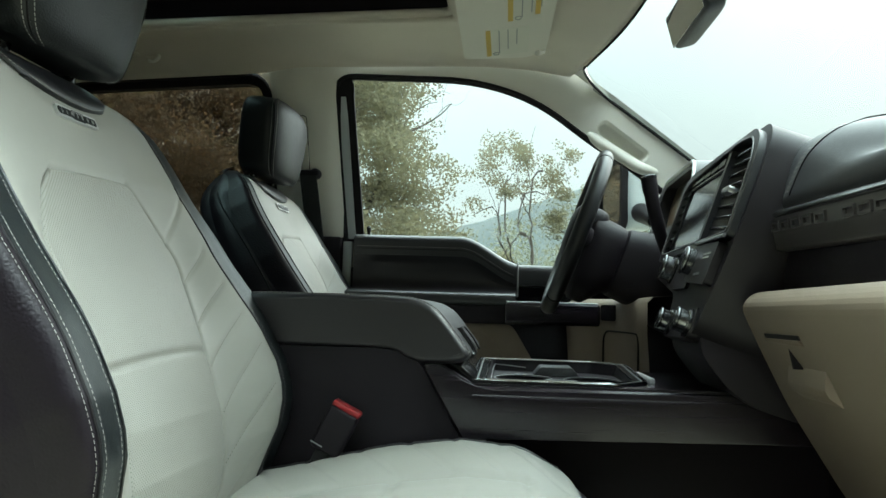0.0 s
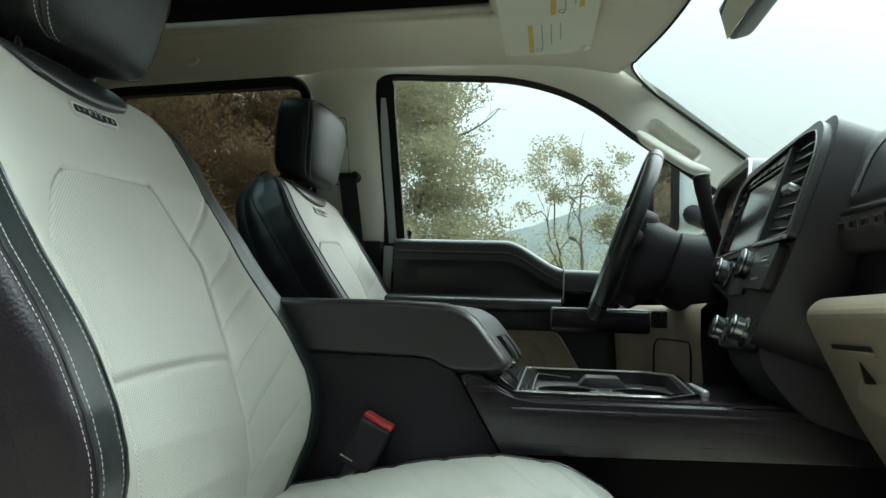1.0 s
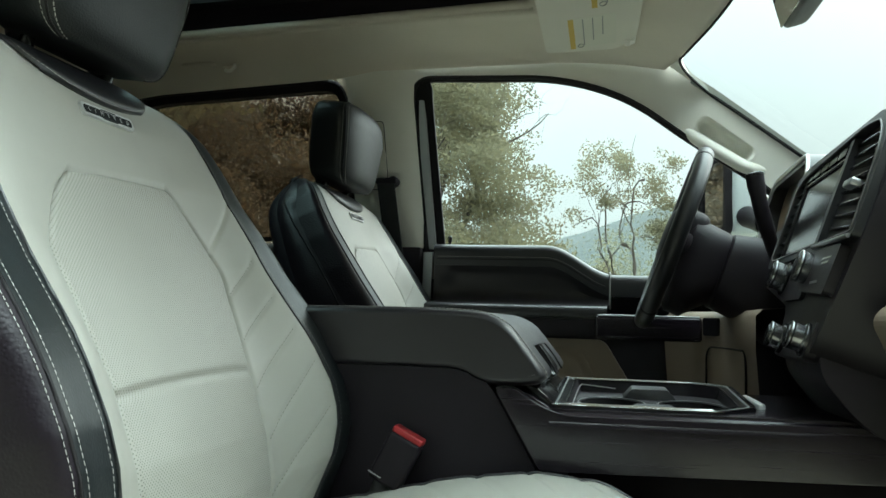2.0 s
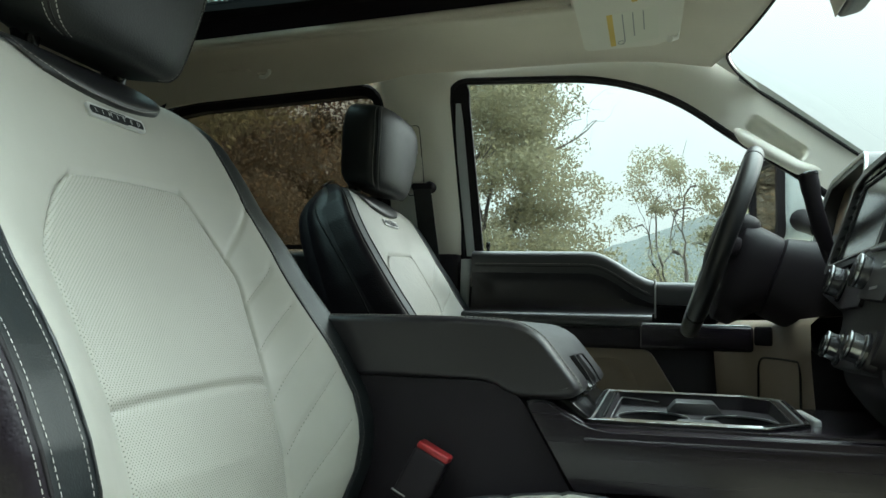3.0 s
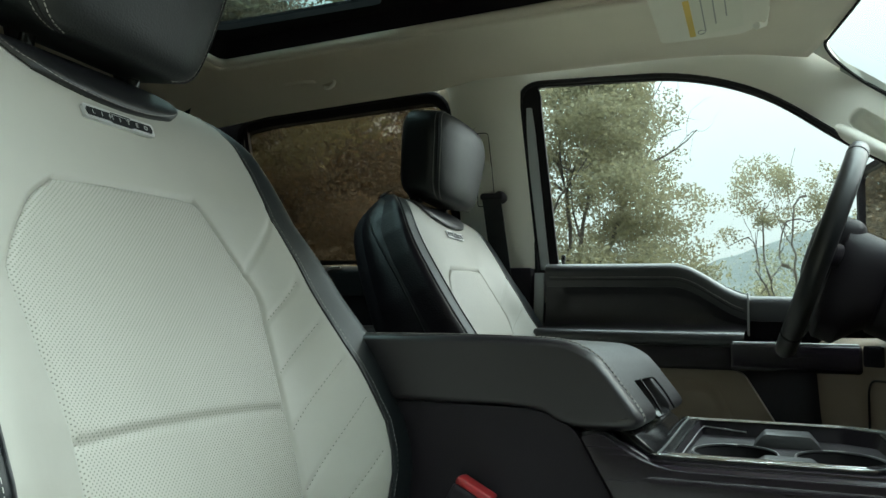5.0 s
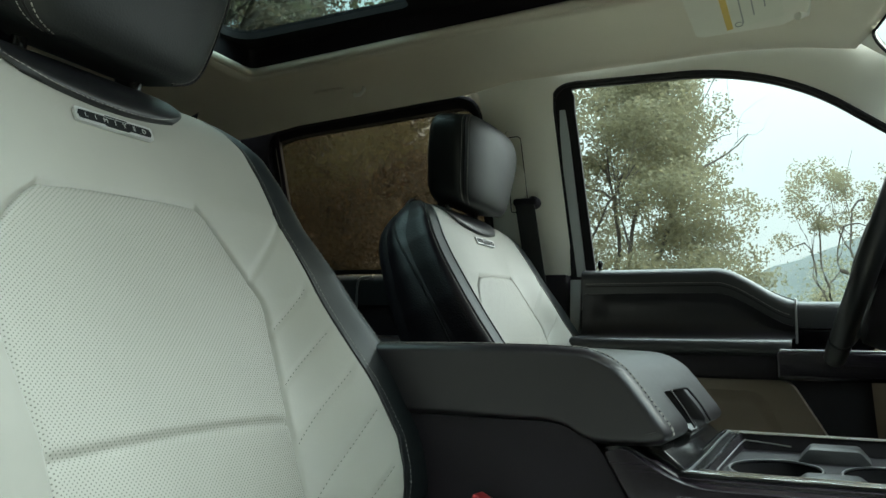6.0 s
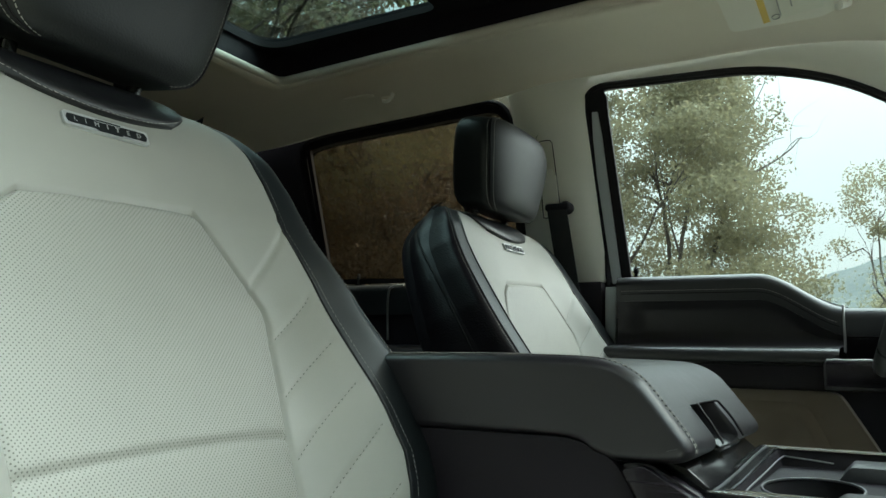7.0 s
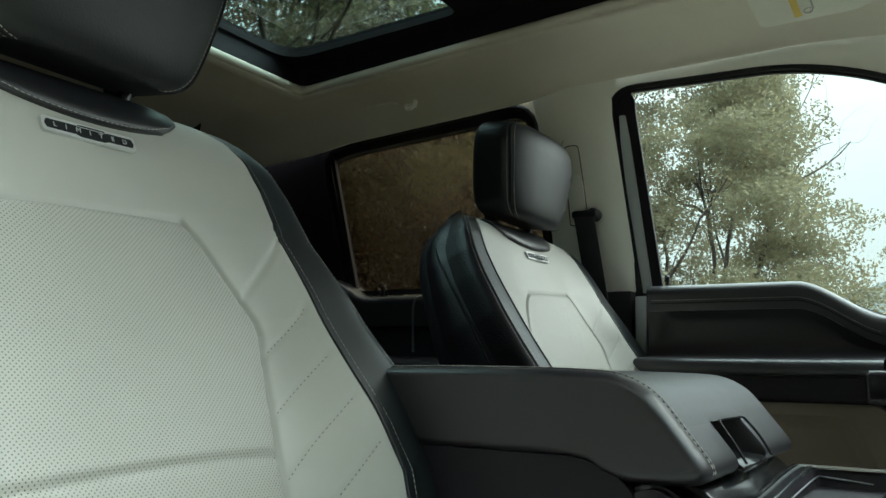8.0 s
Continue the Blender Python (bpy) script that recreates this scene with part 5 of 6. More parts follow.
part("cluster_lens", sheet(inset(hood, 0.014), [], lambda u, w, d: (0.832 + (w - 0.7) * 0.22 + d, u, w), 0.006), reflection_lens, dash, "instrument lens with a brown reflection put into its colour", dm)
knee_line = smooth_line([(0.640, 0.722, 0), (0.655, 0.700, 0), (0.700, 0.640, 0), (0.733, 0.545, 0), (0.748, 0.42, 0), (0.752, 0.20, 0)], 6)
krows = []
for w, back in ((0.655, 0.05), (0.652, 0.012), (0.640, 0.0), (0.585, 0.0), (0.50, 0.006), (0.40, 0.02), (0.34, 0.06)):
    krows.append([(p.x + back, p.y, w) for p in knee_line])
knee = part("knee_panel", grid_mesh("knee_panel", krows, tan_plastic, False, 50), None, dash, "tan knee panel under the steering column", dm)


def on_knee(y, w, d):
    return (float(np.interp(y, [p.y for p in reversed(knee_line)], [p.x for p in reversed(knee_line)])) - d, y, w)


part("switch_bezel", sheet(round_loop([(0.528, 0.603), (0.606, 0.603), (0.606, 0.640), (0.528, 0.640)], 0.008), [], lambda u, w, d: on_knee(u, w, 0.004 - d), 0.01), gloss_black, knee, "black switch")
part("cover_line", tube("cover_line", [on_knee(u, w, -0.0005) for u, w in smooth_outline([(0.30, 0.40), (0.60, 0.40), (0.60, 0.580), (0.30, 0.580)])], 0.0022, rubber, 6, True), None, knee, "groove of a storage cover")


# ---- steering wheel, column, shifter ----
wheel = thing("steering_wheel", "black leather steering wheel with spokes and silver accents", "steering wheel", (0.640, 0.455, 0.793))
wt = pose(0, 0, 0, 0, -70.5, 0)
R = 0.172
rim_pts = [(R * math.cos(a), R * math.sin(a), 0.0) for a in np.linspace(0, 2 * math.pi, 65)[:-1]]
part("rim", tube("rim", rim_pts, 0.0165, black_leather, 16, True), None, wheel, "black leather rim", wt)
for a in (0.32, math.pi - 0.32, -0.55, math.pi + 0.55):
    part("rim_joint", tube("rim_joint", [(R * math.cos(b + math.pi / 2), R * math.sin(b + math.pi / 2), 0.0) for b in np.linspace(a - math.pi / 2 - 0.012, a - math.pi / 2 + 0.012, 3)], 0.0172, rubber, 14), None, wheel, "", wt)
hv, hf = pillow(0.062, 0.075, 0.040, 0.5, 14)
part("hub", mesh_of("hub", hv, hf, black_trim, 80), None, wheel, "black hub cover", wt @ Matrix.Translation((0, 0, -0.018)))
for a, wd in ((math.pi / 2 + 0.12, 0.030), (-math.pi / 2 - 0.12, 0.030), (math.pi, 0.042)):
    d = Vector((math.cos(a), math.sin(a), 0))
    sp = [d * 0.05 + Vector((0, 0, -0.030)), d * 0.10 + Vector((0, 0, -0.022)), d * 0.165 + Vector((0, 0, -0.002))]
    part("spoke", tube("spoke", smooth_line(sp, 5), wd * 0.62, satin_metal if wd > 0.04 else black_trim, 12, False, 0.38), None, wheel, "silver-trimmed spoke", wt)
column = thing("steering_column", "black plastic steering column shroud with a gear lever", "steering column", (0.75, 0.455, 0.73))
colm = Matrix.Translation((-0.75, -0.455, -0.73))


def col_rows(stations):
    """Rounded sections across the column's axis: distance behind the wheel, centre, half height, half width."""
    rows = []
    for s, hc, hh, hw in stations:
        rows.append([(hc + hh * math.copysign(abs(math.sin(a)) ** 0.6, math.sin(a)), hw * math.copysign(abs(math.cos(a)) ** 0.6, math.cos(a)), -s) for a in np.linspace(0, 2 * math.pi, 41)[:-1]])
    return rows


col_at = Matrix.Translation((-0.11, 0, 0.063)) @ wt
part("shroud", grid_mesh("shroud", col_rows([(0.018, -0.045, 0.055, 0.050), (0.021, -0.045, 0.084, 0.082), (0.030, -0.045, 0.094, 0.090), (0.060, -0.047, 0.093, 0.094), (0.086, -0.035, 0.077, 0.092), (0.098, -0.031, 0.070, 0.088), (0.100, -0.031, 0.060, 0.08)]), black_trim, True, 40, True), None, column, "black column shroud", col_at)
part("collar", grid_mesh("collar", col_rows([(0.097, -0.031, 0.064, 0.082), (0.103, -0.031, 0.073, 0.093), (0.165, -0.028, 0.083, 0.100), (0.225, -0.037, 0.098, 0.102), (0.30, -0.04, 0.10, 0.102)]), black_trim, True, 40, True), None, column, "black column collar", col_at)
part("gear_lever", tube("gear_lever", smooth_line([(0.815, 0.34, 0.735), (0.795, 0.31, 0.775), (0.775, 0.285, 0.83), (0.764, 0.28, 0.886)], 6), [0.012] * 8 + [0.0135] * 7 + [0.0155] * 4, black_trim, 14), None, column, "black gear lever", colm)
part("lever_cap", lathe("lever_cap", [(0.0, -0.004), (0.0155, -0.004), (0.0155, 0.001), (0.012, 0.003), (0, 0.003)], gloss_black), None, column, "", colm @ pose(0.764, 0.28, 0.888, 0, -12, 0))


# ---- doors ----
def belt(x):
    t = smooth01((x - 0.37) / 0.16)
    return 0.803 - 0.068 * t - 0.004 * smooth01((x - 0.55) / 0.2)


def strip(name, xs_, prof, mat, sharp=60.0):
    return grid_mesh(name, [[(x, y, z) for y, z in prof(x)] for x in xs_], mat, False, sharp)


door = thing("door_1", "black and tan driver's door panel with armrest and pull bar", "car door", (0.5, 0.74, 0.3), kind="structure")
drm = Matrix.Translation((-0.5, -0.74, -0.3))
dx_ = np.linspace(0.100, 1.10, 90)


def arc(cx, cy, r, a0, a1, n=6):
    return [(cx + r * math.cos(a), cy + r * math.sin(a)) for a in np.linspace(a0, a1, n)]


part("top_rail", strip("top_rail", dx_, lambda x: [(0.80, belt(x) - 0.03), (0.80, belt(x) - 0.004)] + arc(0.728, belt(x) - 0.018, 0.018, math.pi / 2, math.pi * 1.05) + [(0.7125, belt(x) - 0.042), (0.7145, belt(x) - 0.0505), (0.80, belt(x) - 0.0505)], lifted_door_leather), None, door, "padded black leather top rail", drm)
for dz in (0.030,):
    line = [Vector((x, 0.7105, belt(x) - dz)) for x in np.linspace(0.11, 0.51, 70)]
    stitches("stitching", line, [Vector((0, -1, 0))] * 70, door, drm, 0.004, 0.002, 0.0005)
    part("seam", tube("seam", [p + Vector((0, 0.001, -0.006)) for p in line], 0.0010, rubber, 6), None, door, "", drm)


def dish(x):
    e = smooth01((x - 0.11) / 0.05) * smooth01((0.522 - x) / 0.012)
    return 0.010 * e


part("upper_panel", strip("upper_panel", np.linspace(0.100, 0.516, 60), lambda x: [(0.7148, belt(x) - 0.0507), (0.7158 + dish(x) * 0.15, belt(x) - 0.055), (0.7175 + dish(x) * 0.6, belt(x) - 0.063), (0.720 + dish(x), belt(x) - 0.076), (0.720 + dish(x), 0.695), (0.718 + dish(x), 0.684), (0.712 + dish(x) * 0.8, 0.674), (0.703 + dish(x) * 0.4, 0.667), (0.690, 0.664)], armrest_leather), None, door, "black leather inset panel", drm)
part("front_panel", strip("front_panel", np.linspace(0.518, 1.10, 30), lambda x: [(0.728, belt(x) - 0.050), (0.735, belt(x) - 0.06), (0.735, 0.60)], gloss_black), None, door, "black mirror-control panel", drm)
part("split_strip", prism([(0.5155, 0.655), (0.5195, 0.655), (0.5195, 0.739), (0.5155, 0.742)], 0.708, 0.728, "y", 0.001, 1), satin_metal, door, "bright vertical strip", drm)
part("armrest", strip("armrest", np.linspace(0.095, 0.512, 40), lambda x: [(0.735, 0.668), (0.690, 0.6635), (0.655, 0.661)] + arc(0.650, 0.646, 0.0145, math.pi / 2, math.pi * 1.35, 7) + [(0.642, 0.630)], lifted_door_leather), None, door, "padded black armrest", drm)
part("armrest_side", strip("armrest_side", np.linspace(0.095, 0.512, 10), lambda x: [(0.644, 0.632), (0.640, 0.628), (0.640, 0.595), (0.648, 0.587), (0.72, 0.585)], black_trim), None, door, "black armrest side", drm)
line = [Vector((x, 0.6385, 0.640)) for x in np.linspace(0.10, 0.50, 20)]
part("seam", tube("seam", [Vector((p.x, 0.6415, 0.630)) for p in line], 0.0016, rubber, 6), None, door, "", drm)
part("pull_bar", box(0.486, 0.712, 0.612, 0.660, 0.588, 0.640, 0.008), dark_wood, door, "dark metal-look pull bar", drm)
part("pull_bar_top", box(0.492, 0.706, 0.6155, 0.655, 0.6385, 0.6425, 0.0015), satin_metal, door, "satin upper face", drm)
low_out = round_loop([(0.085, 0.06), (0.70, 0.06), (0.70, 0.25), (0.60, 0.43), (0.505, 0.586), (0.085, 0.586)], [0.01, 0.01, 0.03, 0.02, 0.02, 0.01], 4)
pocket = round_loop([(0.125, 0.10), (0.56, 0.10), (0.54, 0.36), (0.488, 0.50), (0.455, 0.566), (0.125, 0.566)], [0.03, 0.03, 0.05, 0.05, 0.03, 0.03], 5)
part("lower_panel", sheet(low_out, [pocket], lambda x, z, d: (x, 0.672 + d, z), 0.066), tan_plastic, door, "tan plastic lower panel", drm)
prows = [[(x, 0.6725, z) for x, z in pocket], [(x, 0.677, z) for x, z in inset(pocket, 0.004)], [(x, 0.690, z) for x, z in inset(pocket, 0.016)], [(x, 0.694, z) for x, z in inset(pocket, 0.026)], [(0.32 + (x - 0.32) * 0.02, 0.696, 0.33 + (z - 0.33) * 0.02) for x, z in pocket]]
part("pocket", grid_mesh("pocket", prows, tan_plastic, True, 60), None, door, "recessed tan pocket", drm)
part("inner_skin", box(0.085, 1.15, 0.745, 0.80, 0.04, 0.72), rubber, door, "black inner skin", drm)
lock = lathe("lock_knob", [(0.0, 0.0), (0.010, 0.0), (0.010, 0.003), (0.0035, 0.004), (0.0035, 0.014), (0.0055, 0.016), (0.0055, 0.026), (0.003, 0.029), (0, 0.029)], gloss_black, 16)
part("lock_knob", lock, None, door, "small black lock knob", drm @ Matrix.Translation((0.132, 0.745, 0.797)))
for s, nm in ((1, "door_2"), (-1, "door_3")):
    rd = thing(nm, "black rear door panel with a bright strip", "car door", (-0.4, 0.74 * s, 0.3), kind="structure")
    rm = Matrix.Translation((0.4, -0.74 * s, -0.3))
    def mir(prof):
        return lambda x: [(y * s, z) for y, z in prof(x)]
    part("top_rail", strip("top_rail", np.linspace(-0.80, -0.10, 30), mir(lambda x: [(0.80, 0.80 + 0.05 * smooth01((-0.6 - x) / 0.12))] + [(a, b + 0.05 * smooth01((-0.6 - x) / 0.12)) for a, b in arc(0.735, 0.785, 0.018, math.pi / 2, math.pi * 1.05)] + [(0.718, 0.73)]), black_leather), None, rd, "black leather top rail", rm)
    part("panel", strip("panel", np.linspace(-0.80, -0.10, 10), mir(lambda x: [(0.720, 0.74), (0.728, 0.71), (0.730, 0.66), (0.68, 0.655), (0.665, 0.64), (0.668, 0.58), (0.70, 0.57), (0.70, 0.05)]), black_trim), None, rd, "black panel with armrest", rm)
    part("split_strip", tube("split_strip", smooth_line([(-0.415, 0.715 * s, 0.799), (-0.445, 0.714 * s, 0.796), (-0.456, 0.714 * s, 0.78), (-0.458, 0.716 * s, 0.73), (-0.455, 0.716 * s, 0.67)], 5), 0.003, satin_metal, 8), None, rd, "bright strip", rm)
    part("lock_knob", lock, None, rd, "small black lock knob", rm @ Matrix.Translation((-0.575, 0.758 * s, 0.806)))
    part("inner_skin", box(-0.80, -0.05, min(0.76 * s, 0.80 * s), max(0.76 * s, 0.80 * s), 0.0, 0.72), rubber, rd, "", rm)

# lower pillar trim behind the driver's door, and the door seal
tagged(part("trim_pillar_lower", prism([(-0.13, 0.0), (0.062, 0.0), (0.062, 0.797), (-0.13, 0.797)], 0.735, 0.80, "y", 0.006, 2), black_trim), "black plastic lower pillar cover", "trim", kind="structure")
tagged(part("trim_door_edge", prism([(0.066, 0.45), (0.084, 0.45), (0.092, 0.785), (0.068, 0.785)], 0.737, 0.752, "y", 0.002, 2), grey_paint), "grey painted edge of the driver's doorway", "door frame", kind="structure")
seal = smooth_line([on_left(0.060, 0.30, 0.0), on_left(0.062, 0.60, -0.01), on_left(0.066, 0.80, -0.002), on_left(0.060, 0.90, 0.004)], 8)
tagged(part("trim_door_seal", tube("trim_door_seal", seal, 0.006, rubber, 10), None), "black rubber seal round the driver's doorway", "door seal", kind="structure")


# ---- small fittings of the cab ----
belt_t = thing("seat_belt", "black seat belt hanging from its cream height adjuster", "seat belt", (-0.02, 0.70, 0.80))
btm = Matrix.Translation((0.02, -0.70, -0.80))
adj = part("adjuster", sheet(round_loop([(-0.058, 0.955), (-0.014, 0.955), (-0.020, 1.105), (-0.060, 1.105)], 0.010), [], lambda x, z, d: on_left(x, z, -0.024 + d), 0.008), pillar_plastic, belt_t, "cream height adjuster cover", btm)
part("slider", sheet(round_loop([(-0.050, 0.965), (-0.020, 0.965), (-0.022, 1.025), (-0.050, 1.025)], 0.006), [], lambda x, z, d: on_left(x, z, -0.032 + d), 0.01), pillar_plastic, adj, "cream slider")
part("groove", tube("groove", [on_left(x, z, -0.0225) for x, z in round_loop([(-0.060, 0.950), (-0.012, 0.950), (-0.018, 1.11), (-0.062, 1.11)], 0.010)], 0.0016, grey_ink, 6, True), None, adj)
part("guide", box(-0.045, 0.010, 0.676, 0.716, 0.944, 0.960, 0.006), black_trim, belt_t, "black belt guide", btm)
part("guide_bolt", lathe("guide_bolt", [(0, 0), (0.013, 0), (0.013, 0.02), (0.009, 0.026), (0, 0.026)], black_trim), None, belt_t, "", btm @ pose(-0.002, 0.706, 0.952, 90, 0, 0))
web_rows = []
for t in np.linspace(0, 1, 20):
    c = Vector((-0.018 + 0.050 * t, 0.678 + 0.030 * t, 0.948 - 0.36 * t))
    wdt = 0.021
    web_rows.append([c + Vector((-wdt, 0.0, -0.004)), c + Vector((wdt, 0.0, 0.004)), c + Vector((wdt, 0.0025, 0.004)), c + Vector((-wdt, 0.0025, -0.004))])
part("webbing", grid_mesh("webbing", web_rows, webbing, True, 40, True), None, belt_t, "black webbing", btm)

# grab handle moulded on the windscreen pillar
grab = thing("pillar_handle", "cream moulded grab handle on the windscreen pillar", "grab handle", (0.78, 0.70, 1.03))
gm = Matrix.Translation((-0.78, -0.70, -1.03))
hp = [(0.672, 1.090, -0.030), (0.690, 1.064, -0.006), (0.718, 1.041, 0.004), (0.762, 1.0145, 0.006), (0.812, 0.986, 0.005), (0.850, 0.978, -0.006), (0.885, 0.975, -0.030)]
bar_pts = smooth_line([on_left(x, z, -lift) for x, z, lift in hp], 7)
part("bar", tube("bar", bar_pts, [0.007 + 0.008 * smooth01(min(k, len(bar_pts) - 1 - k) / 14) for k in range(len(bar_pts))], pillar_plastic, 18), None, grab, "cream handle bar", gm)
cx_, cz_ = 0.769, 1.047
rec_rows = [[on_left(cx_ + (x - cx_) * k, cz_ + (z - cz_) * k, d) for x, z in RECESS] for k, d in ((1.06, -0.0015), (1.0, 0.0), (0.96, 0.005), (0.92, 0.018), (0.82, 0.030), (0.002, 0.033))]
part("recess", grid_mesh("recess", rec_rows, pillar_plastic, True, 80), None, grab, "cream finger recess", gm)

# sun visor with its labels
visor = thing("sun_visor", "cream sun visor with warning labels under the headliner", "sun visor", (0.46, 0.30, 1.18))
def vis(p, q, d):
    return (p, q, 1.1590 + 0.022 * (p - 0.38) / 0.17 + 0.05 * (0.41 - q) - d)


vo = round_loop([(0.386, -0.02), (0.580, -0.02), (0.566, 0.36), (0.560, 0.412), (0.520, 0.436), (0.388, 0.404)], [0.02, 0.02, 0.03, 0.012, 0.01, 0.015], 5)
vm = Matrix.Translation((-0.46, -0.30, -1.18))
part("blade", sheet(vo, [], lambda p, q, d: vis(p, q, d - 0.016), 0.016), visor_vinyl, visor, "cream visor blade", vm)
for (x0, x1, y0, y1) in ((0.437, 0.525, 0.262, 0.402), (0.482, 0.548, 0.125, 0.228)):
    lab = part("label", sheet([(x0, y0), (x1, y0), (x1, y1), (x0, y1)], [], lambda p, q, d: vis(p, q, 0.0004 - d), 0.0006), paper, visor, "pale warning label with a yellow band", vm)
    part("yellow_band", sheet([(x0, y0), (x0 + 0.010, y0), (x0 + 0.010, y1), (x0, y1)], [], lambda p, q, d: vis(p, q, 0.0009 - d), 0.0004), yellow_ink, lab, "")
    if y0 < 0.2:
        part("yellow_band", sheet([(x1 - 0.014, y0), (x1 - 0.004, y0), (x1 - 0.004, y1 - 0.02), (x1 - 0.014, y1 - 0.02)], [], lambda p, q, d: vis(p, q, 0.0009 - d), 0.0004), yellow_ink, lab, "")
    for k in range(3):
        xa = x0 + 0.026 + k * 0.018
        part("printed_bar", sheet([(xa, y0 + 0.006), (xa + 0.0022, y0 + 0.006), (xa + 0.0022, y1 - 0.012 - 0.02 * (k % 3)), (xa, y1 - 0.012 - 0.02 * (k % 3))], [], lambda p, q, d: vis(p, q, 0.0009 - d), 0.0004), grey_ink, lab)
    part("printed_ring", tube("printed_ring", [vis(x0 + 0.020 + 0.006 * math.cos(a), y1 - 0.012 + 0.008 * math.sin(a), 0.0009) for a in np.linspace(0, 2 * math.pi, 21)[:-1]], 0.0008, grey_ink, 5, True), None, lab)
part("clip", box(0.425, 0.455, 0.02, 0.06, 1.166, 1.19, 0.006), headliner_fabric, visor, "cream slide clip", vm)
part("pivot", tube("pivot", [(0.545, 0.405, 1.176), (0.556, 0.420, 1.184), (0.560, 0.425, 1.215)], 0.007, pillar_plastic, 10), None, visor, "cream hinge arm", vm)

# coat hooks above the rear window
hook = thing("coat_hook", "small cream coat hook on the headliner", "coat hook", (-0.41, 0.62, 1.22))
hkm = Matrix.Translation((0.41, -0.62, -1.22))
part("base", box(-0.432, -0.398, 0.613, 0.640, 1.222, 1.244, 0.005), headliner_fabric, hook, "", hkm)
part("hook_arm", tube("hook_arm", smooth_line([(-0.402, 0.615, 1.240), (-0.392, 0.606, 1.226), (-0.402, 0.602, 1.214), (-0.416, 0.604, 1.216)], 6), 0.0045, pillar_plastic, 8), None, hook, "", hkm)
handle2 = thing("grab_handle", "folded cream grab handle above the rear door", "grab handle", (-0.5, 0.62, 1.23))
part("bar", tube("bar", smooth_line([(-0.545, 0.622, 1.244), (-0.53, 0.606, 1.236), (-0.49, 0.603, 1.235), (-0.45, 0.606, 1.236), (-0.437, 0.622, 1.244)], 6), 0.006, headliner_fabric, 8), None, handle2, "", Matrix.Translation((0.5, -0.62, -1.23)))
part("socket", box(-0.53, -0.505, 0.612, 0.640, 1.232, 1.248, 0.004), grey_ink, handle2, "dark hinge socket", Matrix.Translation((0.5, -0.62, -1.23)))

# rear-view mirror
rv = thing("rear_view_mirror", "dark grey rear-view mirror on a stalk at the windscreen", "mirror", (0.808, -0.008, 1.168))
hv, hf = pillow(0.020, 0.115, 0.036, 0.32, 16)
part("housing", mesh_of("housing", hv, hf, dash_vinyl, 60), None, rv, "dark grey mirror housing", pose(0, 0.09, -0.02, 0, -15, 2))
part("glass", box(-0.0215, -0.0195, -0.105, 0.105, -0.029, 0.029, 0.0008, 1), mirror_mat, rv, "mirror glass", pose(0, 0.09, -0.02, 0, -15, 2))
part("stalk", tube("stalk", smooth_line([(0.015, 0.09, 0.01), (0.03, 0.09, 0.04), (0.045, 0.09, 0.058)], 5), 0.010, black_trim, 10), None, rv, "", None)
part("cable", tube("cable", smooth_line([(0.022, 0.05, 0.0), (0.036, 0.05, 0.01), (0.040, 0.05, 0.035), (0.03, 0.06, 0.06)], 6), 0.002, rubber, 6), None, rv, "thin black cable", None)

# outside mirror
om = thing("side_mirror", "tall grey tow mirror outside the driver's window", "mirror", (0.80, 1.05, 0.95))
hv, hf = pillow(0.048, 0.10, 0.105, 0.35, 16)
part("housing", mesh_of("housing", hv, hf, grey_paint, 60), None, om, "pale grey mirror shell", pose(0.045, 0.012, 0.015, 0, 0, 14))
part("rim", sheet(round_loop([(-0.10, -0.105), (0.10, -0.105), (0.10, 0.105), (-0.10, 0.105)], 0.03), [round_loop([(-0.086, -0.09), (0.086, -0.09), (0.086, 0.09), (-0.086, 0.09)], 0.025)], lambda p, q, d: (-0.022 + d, p, q), 0.02), black_trim, om, "black mirror rim", pose(0, 0.02, 0.015, 0, 0, 14))
part("glass", sheet(round_loop([(-0.092, -0.096), (0.092, -0.096), (0.092, 0.096), (-0.092, 0.096)], 0.025), [], lambda p, q, d: (-0.014 + d, p, q), 0.004), mirror_mat, om, "mirror glass", pose(0, 0.02, 0.015, 0, 0, 14))
part("arm", tube("arm", smooth_line([(0.05, -0.06, -0.04), (0.07, -0.14, -0.06), (0.08, -0.22, -0.08)], 5), 0.028, black_trim, 12), None, om, "black mirror arm")
tagged(part("trim_mirror_sail", sheet([(0.86, 0.71), (0.97, 0.71), (0.97, 0.87), (0.93, 0.90)], [], lambda x, z, d: on_left(x, z, 0.01 + d), 0.03), black_trim), "black corner panel behind the mirror arm", "trim", kind="structure")


# ---- outside ----
GROUND = -0.86
gx = np.linspace(-1, 1, 61)
gpts = np.sign(gx) * np.abs(gx) ** 3 * 1500
verts = [(x, y, GROUND + (0.25 * noise.noise((x * 0.06, y * 0.06, 3.0)) if 6 < math.hypot(x, y) < 300 else 0)) for x in gpts for y in gpts]
faces = [(i * 61 + j, (i + 1) * 61 + j, (i + 1) * 61 + j + 1, i * 61 + j + 1) for i in range(60) for j in range(60)]
tagged(part("ground", mesh_of("ground", verts, faces, ground_mat, 80)), "dry grassy ground under an overcast sky", "ground", kind="structure")


